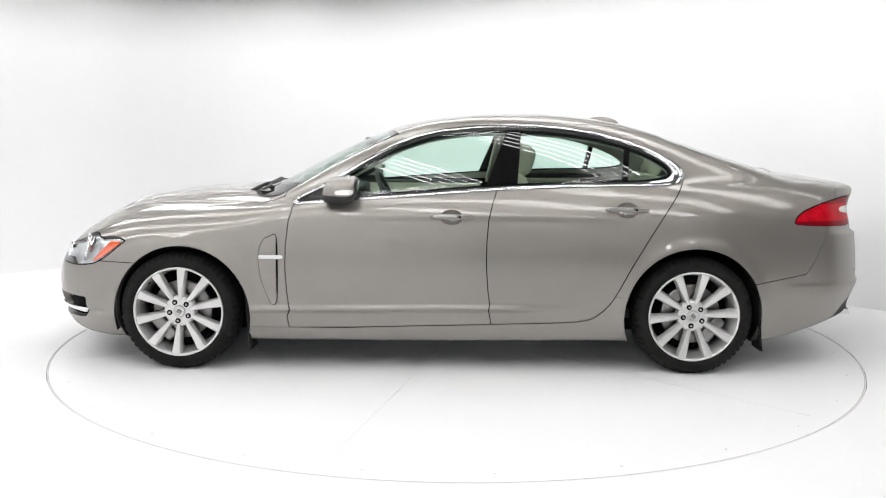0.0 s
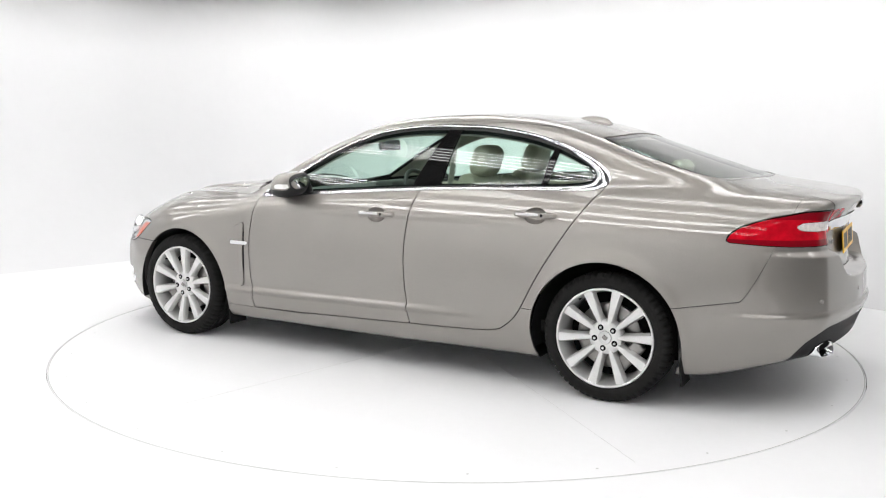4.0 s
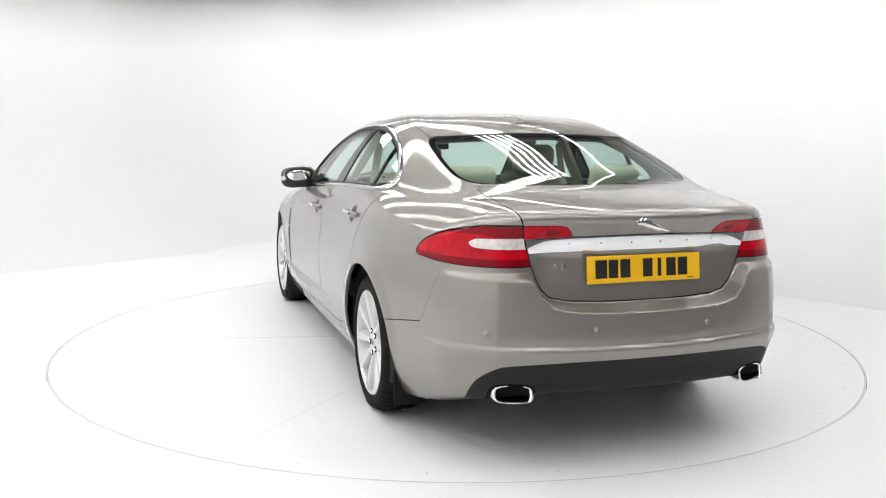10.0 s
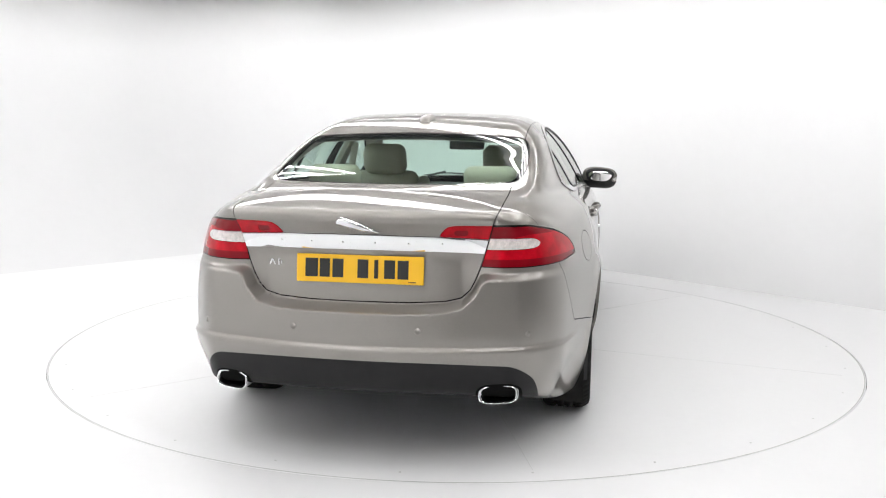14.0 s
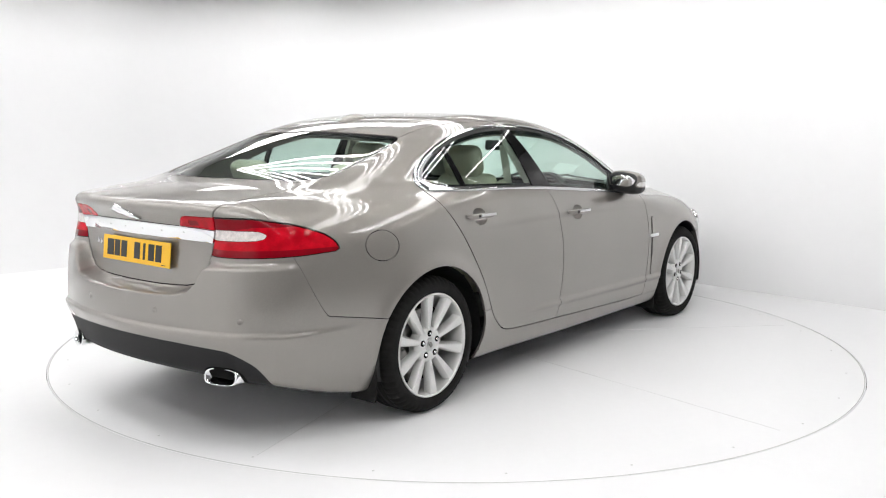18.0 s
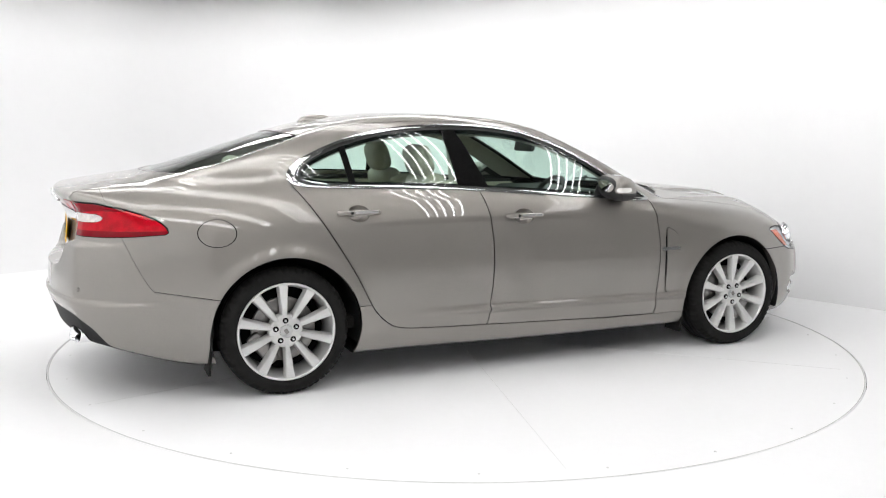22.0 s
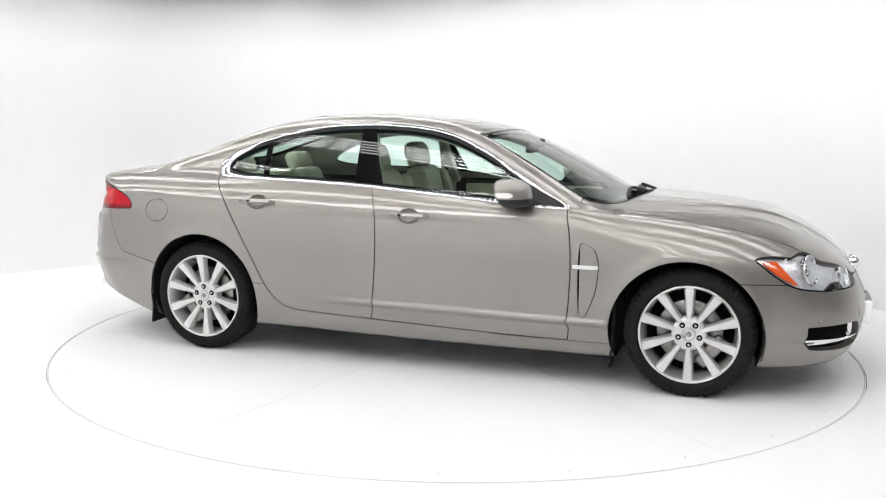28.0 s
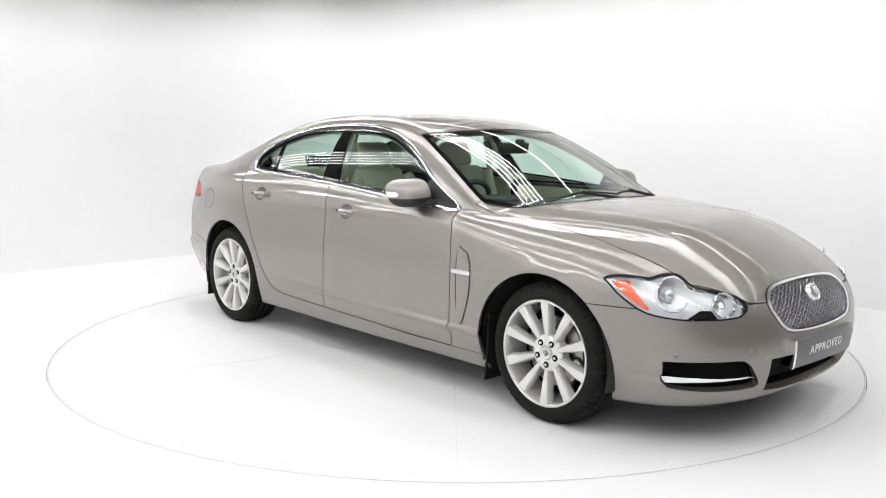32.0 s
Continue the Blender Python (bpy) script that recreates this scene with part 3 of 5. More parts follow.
INTAKE = np.array([(-.402, .392), (.402, .392), (.396, .30), (.385, .242), (.25, .228), (0, .222), (-.25, .228), (-.385, .242), (-.396, .30)])
VALANCE = spline([(0, .474), (.3, .470), (.55, .455), (.63, .440), (.685, .392), (.705, .335), (.708, .28), (.71, .15), (0, .15),
                  (-.71, .15), (-.708, .28), (-.705, .335), (-.685, .392), (-.63, .440), (-.55, .455), (-.3, .470)], 5)
BONNET = np.array([(.86, 0), (.86, .775), (.90, .762), (1.054, .738), (1.425, .741), (1.749, .732), (2.008, .674), (2.071, .658), (2.196, .530), (2.240, .480), (2.268, .40), (2.5, .40), (2.5, -.40),
                   (2.268, -.40), (2.240, -.480), (2.196, -.530), (2.071, -.658), (2.008, -.674), (1.749, -.732), (1.425, -.741), (1.054, -.738), (.90, -.762), (.86, -.775)])
SCREEN = np.array([(.292, 0), (.288, .2), (.268, .42), (.236, .56), (.222, .600), (.40, .648), (.596, .690), (.76, .720), (.862, .735), (.90, .70), (1.03, .56), (1.085, .4), (1.115, .2), (1.122, 0)])
SCREEN = np.concatenate([SCREEN, SCREEN[-2:0:-1] * [1, -1]])
BACKLIGHT = [(-1.338, 0), (-1.333, .25), (-1.312, .44), (-1.300, .520), (-1.335, .568), (-1.5, .590), (-1.70, .594), (-1.83, .578), (-1.915, .525), (-1.975, .42), (-2.035, .24), (-2.06, 0)]
BACKLIGHT = spline(np.concatenate([BACKLIGHT, np.array(BACKLIGHT[-2:0:-1]) * [1, -1]]), 4)



def shrink(outline, d):
    """An outline moved inwards by about d."""
    o = np.asarray(outline)
    t = np.roll(o, -1, 0) - np.roll(o, 1, 0)
    n = np.stack([-t[:, 1], t[:, 0]], 1) / np.maximum(np.linalg.norm(t, axis=1), 1e-9)[:, None]
    area = (o[:, 0] * np.roll(o[:, 1], -1) - o[:, 1] * np.roll(o[:, 0], -1)).sum()
    return o + n * (d if area > 0 else -d)


HANDLES = {"front": (-.088, .886), "rear": (-1.062, .931)}
CAR = tagged(new("saloon_car"), "warm grey metallic four-door saloon with silver ten-spoke wheels", "car")


def panel(name, mesh, mat, parent=None, label="", fold=.012, lift=0.0):
    v, n, t = solid(mesh, fold, lift) if fold else mesh
    return part(name, mesh_from(name, v, t, n, mat), parent=parent or CAR, label=label)


def half_round(mesh, outer, inner):
    """Turn the normals of a flat strip between two side outlines as on a half-round bead."""
    v, n, t = mesh
    x, z = v[:, 0], v[:, 2]
    a, b = np.maximum(inside(outer, x, z), 0), np.maximum(-inside(inner, x, z), 0)
    u = (a - b) / np.maximum(a + b, 1e-4)
    e = .003
    g = np.stack([inside(outer, x + e, z) - inside(outer, x - e, z), 0 * x, inside(outer, x, z + e) - inside(outer, x, z - e)], 1)
    g /= np.maximum(np.linalg.norm(g, axis=1), 1e-9)[:, None]
    n = n + g * (u * .65)[:, None]
    return v, n / np.linalg.norm(n, axis=1)[:, None], t


def build_shell():
    """Cut the skin into panels, glass, lamps and trim; returns those parts that carry more."""
    got = {}
    mesh = skin()
    got["skin"] = mesh
    arch = lambda x, y, z: np.minimum(np.maximum(ARCH - np.hypot(x - ARCH_F[0], z - ARCH_F[1]), ARCH - np.hypot(x - ARCH_R[0], z - ARCH_R[1])), np.abs(y) - .55)
    mesh = keep(mesh, -arch(*mesh[0].T))
    v, n, t = mesh
    flat = n[t].mean(1)[:, 2] < -.75
    low = v[t].mean(1)[:, 2] < .36
    panel("underbody", tidy((v, n, t[flat & low])), BLACK, fold=0)
    mesh = tidy((v, n, t[~(flat & low)]))

    # a dark lining behind every shut line, a pale one inside the cabin
    lining = mesh
    holes = [side_field(shrink(PANE, .022)), lambda x, y, z: np.minimum(inside(shrink(SCREEN, .03), x, y), z - .97), lambda x, y, z: np.minimum(inside(shrink(BACKLIGHT, .03), x, y), z - 1.06),
             side_field(HEADLAMP), lambda x, y, z: np.minimum(inside(GRILLE, y, z), x - 2), lambda x, y, z: np.minimum(inside(FOG, np.abs(y), z), x - 1.8),
             lambda x, y, z: np.minimum(inside(INTAKE, y, z), x - 2), side_field(VENT)]
    for hx_, hz_ in HANDLES.values():
        holes.append(lambda x, y, z, a=hx_, b=hz_: np.minimum((1 - np.hypot((x - a) / .060, (z - b + .002) / .041)) * .045, np.abs(y) - .4))
    for hole in holes:
        lining = keep(lining, -hole(*lining[0].T))
    upper = lambda x, y, z: z - (1.02 + .0 * x) - .12 * step(x, .9, 1.2)
    inner = keep(lining, np.minimum(upper(*lining[0].T), np.minimum(lining[0][:, 0] + 1.95, .85 - lining[0][:, 0])))
    panel("headlining", inward(inner, .03), LINING, fold=0, label="pale cloth roof lining and pillar trim")
    panel("inner_shell", inward(lining, .014), SHUT, fold=0)

    # glass
    for side in (1, -1):
        s = pick_side(mesh, side)
        ring, _ = cut(s, side_field(DLO), 0)
        glassy, frame_ = cut(ring, lambda x, y, z: np.maximum(inside(PANE, x, z), np.minimum(inside(shrink(DLO, .0125), x, z), (x + 1.2) * .1)), 0)
        glassy, got["seal", side] = cut(glassy, side_field(shrink(PANE, .007)), 0)
        got["frame", side] = half_round(frame_, DLO, PANE)
        line = lambda x0, z0, x1, z1: (lambda x, y, z: x - (x0 + (x1 - x0) * (z - z0) / (z1 - z0)))
        ahead, rest = cut(glassy, line(-.272, 1.043, -.401, 1.363), 0)
        pillar, rest = cut(rest, line(-.455, 1.046, -.485, 1.363), 0)
        got["pillar", side] = pillar
        rear, rest = cut(rest, line(-1.041, 1.068, -1.074, 1.295), 0)
        bar, quarter = cut(rest, line(-1.078, 1.074, -1.108, 1.283), 0)
        sail, ahead = cut(ahead, line(.395, .98, .53, 1.115), 0)
        got["sail", side] = sail
        got["front_glass", side], got["rear_glass", side], got["quarter_glass", side], got["bar", side] = ahead, rear, quarter, bar
    _, mesh = cut(mesh, side_field(DLO), .001)
    screen, mesh = cut(mesh, lambda x, y, z: np.minimum(inside(SCREEN, x, y), z - .96), .001)
    back, mesh = cut(mesh, lambda x, y, z: np.minimum(inside(BACKLIGHT, x, y), z - 1.05), .001)
    for name, m, o in (("windscreen", screen, SCREEN), ("rear_window", back, BACKLIGHT)):
        clear_, band = cut(m, lambda x, y, z: inside(shrink(o, .03 if o is SCREEN else .018), x, y), 0)
        ob = panel(name, inward(clear_, .004), GLASS, fold=0, label="green-tinted " + name.replace("_", " "))
        got[name] = ob
        panel("black_border", inward(band, .004), GLOSSY_BLACK, ob, fold=.008)

    # lamps, grille and openings of the nose
    lamp, mesh = cut(mesh, side_field(HEADLAMP), .003)
    got["headlamp"] = lamp
    grille, mesh = cut(mesh, lambda x, y, z: np.minimum(inside(GRILLE, y, z), x - 2), .002)
    got["grille"] = grille
    fog, mesh = cut(mesh, lambda x, y, z: np.minimum(inside(FOG, np.abs(y), z), x - 1.8), .001)
    got["fog"] = fog
    intake, mesh = cut(mesh, lambda x, y, z: np.minimum(inside(INTAKE, y, z), x - 2), .001)
    got["intake"] = intake

    # boot lid with its lamps and the bright bar
    lid, mesh = cut(mesh, lambda x, y, z: np.minimum(inside(LID, np.abs(y), z), -(x + 1.93 + (.13 * (1 - (np.abs(y) / .55) ** 2)) + .012)), .0025)
    bar, lid = cut(lid, lambda x, y, z: np.minimum(inside(CHROME_BAR, np.abs(y), z), -x - 2.2), .001)
    inner_lamp, lid = cut(lid, lambda x, y, z: np.minimum(inside(LID_LAMP, np.abs(y), z), -x - 2.2), .001)
    got["lid"] = panel("boot_lid", lid, PAINT)
    bv, bn, bt = bar
    ay = np.abs(bv[:, 1])
    hi, lo = np.interp(ay, [0, .1, .3, .6], [.960, .960, .956, .938]), np.interp(ay, [0, .1, .3, .6], [.900, .900, .897, .887])
    bn = bn + np.stack([0 * ay, 0 * ay, .08 + .42 * np.clip((2 * bv[:, 2] - hi - lo) / (hi - lo), -1, 1)], 1)
    bar = (bv, bn / np.linalg.norm(bn, axis=1)[:, None], bt)
    panel("bright_bar", bar, CHROME, got["lid"], "polished chrome bar across the boot lid", lift=.006)
    for side in (1, -1):
        fog_lens, rest = cut(pick_side(inner_lamp, side), lambda x, y, z: np.minimum(.026 - np.abs(np.abs(y) - .405), .0115 - np.abs(z - .973)), .0006)
        ob = panel("lid_lamp", rest, RED, got["lid"], "red lamp section on the boot lid", lift=.002)
        panel("fog_lens", fog_lens, DEEP_RED, ob, "dark red square lens", lift=.001)
    lamps, mesh = cut(mesh, side_field(TAILLAMP, .42), .002)
    for side in (1, -1):
        m = pick_side(lamps, side)
        low, high = cut(m, lambda x, y, z: .868 - z, .0)
        white, red = cut(high, lambda x, y, z: inside(spline([(-2.312, .921), (-2.308, .931), (-2.325, .944), (-2.35, .948), (-2.40, .950), (-2.436, .950), (-2.445, .946), (-2.445, .910), (-2.436, .906), (-2.40, .906), (-2.35, .908), (-2.325, .913)], 4), x, z), .001)
        rim, red = cut(red, lambda x, y, z: .006 - inside(TAILLAMP, x, z), 0)
        upper_band, red = cut(red, lambda x, y, z: np.minimum(z - .962 - .20 * np.minimum(x + 2.35, 0), -2.10 - x), 0)
        ob = panel("tail_lamp", red, RED, label="red wraparound tail lamp")
        panel("upper_band", upper_band, DEEP_RED, ob, fold=0)
        panel("lower_band", low, DEEP_RED, ob, fold=0)
        panel("dark_rim", rim, GLOSSY_BLACK, ob, fold=0)
        panel("reversing_lamp", white, WHITE_LENS, ob, "clear ribbed reversing lamp", lift=.001)

    # bumpers
    valance, mesh = cut(mesh, lambda x, y, z: np.minimum(inside(VALANCE, y, z), -x - 2.1), .0)
    panel("rear_valance", valance, GREY_PLASTIC, label="dark grey plastic lower valance")
    rear, mesh = cut(mesh, lambda x, y, z: np.minimum(-x - 1.7, np.minimum(.523 + .17 * np.maximum(-x - 1.8, 0) + 3.2 * np.maximum(-x - 2.09, 0) ** 1.3 - z, 10)), .0022)
    got["rear_bumper"] = panel("rear_bumper", rear, PAINT)
    front, mesh = cut(mesh, lambda x, y, z: np.minimum(x - 1.5, .611 + .022 * (1 - step(np.abs(y), .48, .56)) - z), .0022)
    got["front_bumper"] = panel("front_bumper", front, PAINT, fold=.035)
    bonnet, mesh = cut(mesh, lambda x, y, z: np.minimum(inside(BONNET, x, y), z - .55), .0022)
    cowl, bonnet = cut(bonnet, lambda x, y, z: inside(SCREEN * [1.0, 1] + [.035, 0], x, y), .001)
    panel("bonnet", bonnet, PAINT)
    panel("cowl", inward(cowl, .006), BLACK, label="black plastic cowl under the windscreen")

    # doors, sills, wings, roof
    front, mesh = cut(mesh, side_field(DOOR_F, .5), .0029)
    rear, mesh = cut(mesh, side_field(DOOR_R, .5), .0029)
    sill, mesh = cut(mesh, lambda x, y, z: np.minimum(1.2 - np.abs(x), np.where(x > .4, .2505, np.where(x < -.93, .445, .36)) - z), .0015)
    roof, mesh = cut(mesh, lambda x, y, z: np.minimum(np.minimum(.553 - np.abs(y), z - 1.2), np.minimum(.6 - x, x + 1.6)), .0018)
    panel("roof", roof, PAINT)
    vent, mesh = cut(mesh, side_field(VENT, .6), .002)
    flap = lambda x, y, z: np.where(y < -.5, .068 - np.hypot((x + 1.789) * .74, z - .853), -1)
    flap, mesh = cut(mesh, flap, .0018)
    panel("fuel_flap", flap, PAINT, label="round fuel filler flap")
    for side in (1, -1):
        pane = dict(fold=.006)
        for name, m in (("front", front), ("rear", rear)):
            hx, hz = HANDLES[name]
            cup = lambda x, y, z: (1 - np.hypot((x - hx) / .062, (z - hz + .002) / .043)) * .045
            dish, m = cut(pick_side(m, side), cup, 0)
            dv, dn, dt = dish
            deep = np.clip(1 - ((dv[:, 0] - hx) / .062) ** 2 - ((dv[:, 2] - hz + .002) / .043) ** 2, 0, 1)
            door = panel("door", m, PAINT, label="%s door in warm grey paint" % name)
            sunk = dv - dn * (.040 * deep ** .6)[:, None]
            part("handle_recess", mesh_from("handle_recess", sunk, dt, None, PAINT), parent=door)
            got["door", name, side] = door
            panel("window", inward(got[name + "_glass", side], .006), GLASS, door, "green-tinted door window", fold=0)
            if name == "rear":
                panel("quarter_window", inward(got["quarter_glass", side], .006), GLASS, door, fold=0)
                panel("divider_bar", inward(got["bar", side], .003), GLOSSY_BLACK, door, fold=.01)
        panel("mirror_sail", inward(got["sail", side], .003), BLACK, got["door", "front", side], fold=.01)
        panel("pillar_cover", inward(got["pillar", side], .002), GLOSSY_BLACK, got["door", "rear", side], "gloss black centre pillar cover", fold=.01)
        panel("window_surround", got["frame", side], BEAD, label="chrome surround of the side windows", lift=.004)
        panel("window_seal", inward(got["seal", side], .003), BLACK, label="black rubber seal round the side windows", fold=.006)
        panel("sill", pick_side(sill, side), PAINT)
        wing = where(mesh, lambda x, y, z: (y * side > 0) & (x > .7) & (z < 1.0))
        # the wing ends at the pillar foot
        panel("wing", wing, PAINT, label="front wing", fold=.016)
        panel("body_side", where(mesh, lambda x, y, z: (y * side > 0) & ~((x > .7) & (z < 1.0))), PAINT, label="roof rail and rear quarter", fold=.016)
        plate = pick_side(vent, side)
        ob = panel("vent_plate", inward(keep(plate, plate[0][:, 0] - .8895), -.005), PAINT, label="raised side vent with a bright strip")
        got["vent", side] = ob
    return got


GOT = build_shell()
# ---- wheels ----
def wheel_meshes():
    """Shared meshes of a wheel whose face looks to +y, its middle at the hub, y = 0 at the rim's lip."""
    got = {}
    R, n = TYRE_R, 288
    prof = [(.250, -.205), (.262, -.214), (.29, -.222), (.318, -.214), (R - .006, -.200), (R - .001, -.186)]
    for y in (-.150, -.108, -.066):
        prof += [(R, y - .008), (R - .009, y - .005), (R - .009, y + .005), (R, y + .008)]
    prof += [(R - .001, -.034), (R - .005, -.022), (R - .013, -.008), (.314, .004), (.300, .0095), (.292, .0100), (.290, .0115), (.272, .0105), (.262, .006), (.254, -.004)]
    v, f = lathe(prof, n, "y")
    v = v.reshape(n, len(prof), 3)
    groove = (np.arange(n) % 5) == 0
    for j, (r, y) in enumerate(prof):
        if r > .312 and y > -.05 or r > .312 and y < -.18:
            v[groove, j, 0] *= 1 - .009 / r
            v[groove, j, 2] *= 1 - .009 / r
    got["tyre"] = mesh_from("tyre", v.reshape(-1, 3), f[:, ::-1], mat=RUBBER)
    # rim: bright lip, sloping well, barrel
    v, f = lathe([(.2555, -.012), (.2565, .001), (.2545, .005), (.2475, .005), (.2445, .001), (.240, -.012), (.234, -.05), (.226, -.075), (.222, -.17), (.235, -.20)], 96, "y")
    got["rim"] = mesh_from("rim", v, f[:, ::-1], mat=ALLOY)
    # one spoke: flat face, chamfered flanks, deep root
    bm = bmesh.new()
    rings = []
    for r, w, y in ((.052, .0105, -.022), (.085, .0120, -.017), (.12, .0150, -.012), (.17, .0190, -.006), (.215, .0225, -.002), (.246, .0255, 0)):
        d = .040 + .02 * (r < .1)
        ring = [(-w - .006, y - d), (-w - .002, y - .010), (-w + .003, y - .0015), (-w * .45, y), (w * .45, y), (w - .003, y - .0015), (w + .002, y - .010), (w + .006, y - d)]
        rings.append([bm.verts.new((a, b, r)) for a, b in ring])
    for a, b in zip(rings, rings[1:]):
        for i in range(len(a) - 1):
            bm.faces.new((a[i], a[i + 1], b[i + 1], b[i]))
    bmesh.ops.recalc_face_normals(bm, faces=bm.faces)
    if sum(f.normal.y for f in bm.faces) < 0:
        bmesh.ops.reverse_faces(bm, faces=bm.faces)
    smooth(bm, 32)
    me = bpy.data.meshes.new("spoke")
    bm.to_mesh(me)
    bm.free()
    me.materials.append(ALLOY)
    got["spoke"] = me
    v, f = lathe([(.090, -.075), (.088, -.028), (.080, -.0215), (.060, -.019), (.040, -.018), (.034, -.019), (.033, -.024)], 60, "y")
    got["hub"] = mesh_from("hub", v, f[:, ::-1], mat=ALLOY)
    v, f = lathe([(.032, -.026), (.0325, -.017), (.030, -.0145), (.026, -.0145), (.024, -.0165), (.012, -.0150), (.0001, -.0145)], 36, "y")
    got["cap"] = mesh_from("cap", v, f[:, ::-1], mat=SATIN)
    bm = bmesh.new()
    box(bm, 0, -.0125, 0, .020, .005, .026, .004, m=pose(0, 0, 0, 0, 30, 0))
    me = bpy.data.meshes.new("badge")
    bm.to_mesh(me)
    bm.free()
    me.materials.append(STEEL)
    got["badge"] = me
    v, f = lathe([(.0150, -.026), (.0150, -.0163), (.0145, -.0160), (.0076, -.0158)], 20, "y")
    got["seat"] = mesh_from("lug_seat", v, f[:, ::-1], mat=SHUT)
    v, f = lathe([(.0078, -.026), (.0078, -.014), (.006, -.0105), (.0001, -.010)], 6, "y")
    got["nut"] = mesh_from("lug_nut", v, f[:, ::-1], mat=CHROME, smooth=False)
    v, f = lathe([(.075, -.105), (.077, -.082), (.166, -.082), (.168, -.084), (.168, -.106), (.166, -.108)], 64, "y")
    got["disc"] = mesh_from("brake_disc", v, f[:, ::-1], mat=STEEL)
    v, f = lathe([(.0001, -.12), (.215, -.12), (.224, -.2)], 48, "y")
    got["back"] = mesh_from("back_plate", v, f[:, ::-1], mat=SHUT)
    bm = bmesh.new()
    box(bm, .145, -.075, 0, .075, .05, .19, .018, seg=3)
    smooth(bm)
    me = bpy.data.meshes.new("caliper")
    bm.to_mesh(me)
    bm.free()
    me.materials.append(STEEL)
    got["caliper"] = me
    v, f = lathe([(.004, -.0), (.004, .026), (.003, .03), (.0001, .03)], 8, "y")
    got["valve"] = mesh_from("valve", v, f[:, ::-1], mat=BLACK)
    return got


WM = wheel_meshes()


def build_wheel(front, side, spin, nuts):
    x = WHEEL_X if front else -WHEEL_X
    m = pose(x, side * .905, WHEEL_Z, rz=0 if side > 0 else 180)
    w = part("wheel", WM["rim"], parent=CAR, at=m, label="silver ten-spoke alloy wheel with a low-profile tyre")
    part("tyre", WM["tyre"], parent=w, label="black low-profile tyre")
    for i in range(10):
        part("spoke", WM["spoke"], parent=w, at=pose(0, 0, 0, ry=spin + 36 * i))
    part("hub", WM["hub"], parent=w)
    part("centre_cap", WM["cap"], parent=w, label="satin centre cap")
    part("cap_emblem", WM["badge"], parent=w, at=pose(0, 0, 0, ry=spin))
    for i in range(5):
        a = radians(nuts + 72 * i)
        p = pose(.056 * math.sin(a), 0, .056 * math.cos(a))
        part("lug_seat", WM["seat"], parent=w, at=p)
        part("lug_nut", WM["nut"], parent=w, at=p)
    part("brake_disc", WM["disc"], parent=w, label="bare steel brake disc")
    part("back_plate", WM["back"], parent=w)
    part("caliper", WM["caliper"], parent=w, at=pose(0, 0, 0, ry=(40 if front else 140) if side > 0 else (-220 if front else 40)))
    part("valve", WM["valve"], parent=w, at=pose(.232 * math.sin(radians(spin + 17)), -.06, .232 * math.cos(radians(spin + 17))))
    # the dark housing over the wheel and the flap behind it
    cx, cz = ARCH_F if front else ARCH_R
    arc = .585
    v, f = lathe([(ARCH + .001, .902), (ARCH + .010, .87), (ARCH + .012, .56), (.02, .54)], 60, "y", arc)
    ang = radians(90 - 180 * arc)
    c, s = math.cos(ang), math.sin(ang)
    vx, vz = v[:, 0] * c - v[:, 2] * s, v[:, 0] * s + v[:, 2] * c
    v = np.stack([vx + cx, v[:, 1] * side, vz + cz], 1)
    part("wheel_arch_liner", mesh_from("wheel_arch_liner", v, f, mat=BLACK), parent=CAR, label="black plastic arch liner")
    return w


for front_, side_, spin_, nuts_ in ((1, 1, 31, 26), (0, 1, 22.5, 26), (1, -1, 1, 38), (0, -1, 3.6, 3)):
    build_wheel(front_, side_, spin_, nuts_)


def mudflap(x, z0, z1, side, lean):
    bm = bmesh.new()
    pts = []
    for k in range(6):
        t = k / 5
        z = z0 + (z1 - z0) * t
        pts.append((x + lean * (1 - t) ** 2, z, .155 - .01 * t))
    rows = []
    for dx in (.006, -.006):
        rows.append([[bm.verts.new((px + dx, side * yy, z)) for yy in (.895 - w, .895 - w * .4, .886)] for px, z, w in pts])
    for r in range(2):
        for a, b in zip(rows[r], rows[r][1:]):
            for i in range(2):
                bm.faces.new((a[i], a[i + 1], b[i + 1], b[i]))
    for a, b, c, d in zip(rows[0], rows[0][1:], rows[1], rows[1][1:]):
        bm.faces.new((a[2], b[2], d[2], c[2]))
        bm.faces.new((a[0], b[0], d[0], c[0]))
    bm.faces.new((*rows[0][0], *rows[1][0][::-1]))
    bmesh.ops.recalc_face_normals(bm, faces=bm.faces)
    part("mudflap", bm, RUBBER, CAR, "black rubber mudflap")


for s_ in (1, -1):
    mudflap(1.070, .115, .46, s_, -.020)
    mudflap(-1.825, .135, .52, s_, -.022)
# ---- lamps, grille, mirrors, handles and trim of the car ----
def seek(fn, lo, hi):
    """Where the shell is met between lo, within it, and hi, outside it."""
    for _ in range(26):
        m = (lo + hi) / 2
        into = fn(m) < 0
        lo, hi = np.where(into, m, lo), np.where(into, hi, m)
    return lo


def flank(x, z, side=1):
    x, z = np.asarray(x, float), np.asarray(z, float)
    return seek(lambda y: body(x, y, z), .3 + 0 * x, 1.1 + 0 * x) * side


def end_x(y, z, front=True):
    y, z = np.broadcast_arrays(np.asarray(y, float), np.asarray(z, float))
    a, b = (1.0, 2.6) if front else (-1.5, -2.8)
    return seek(lambda x: body(x, y, z), a + 0 * y, b + 0 * y)


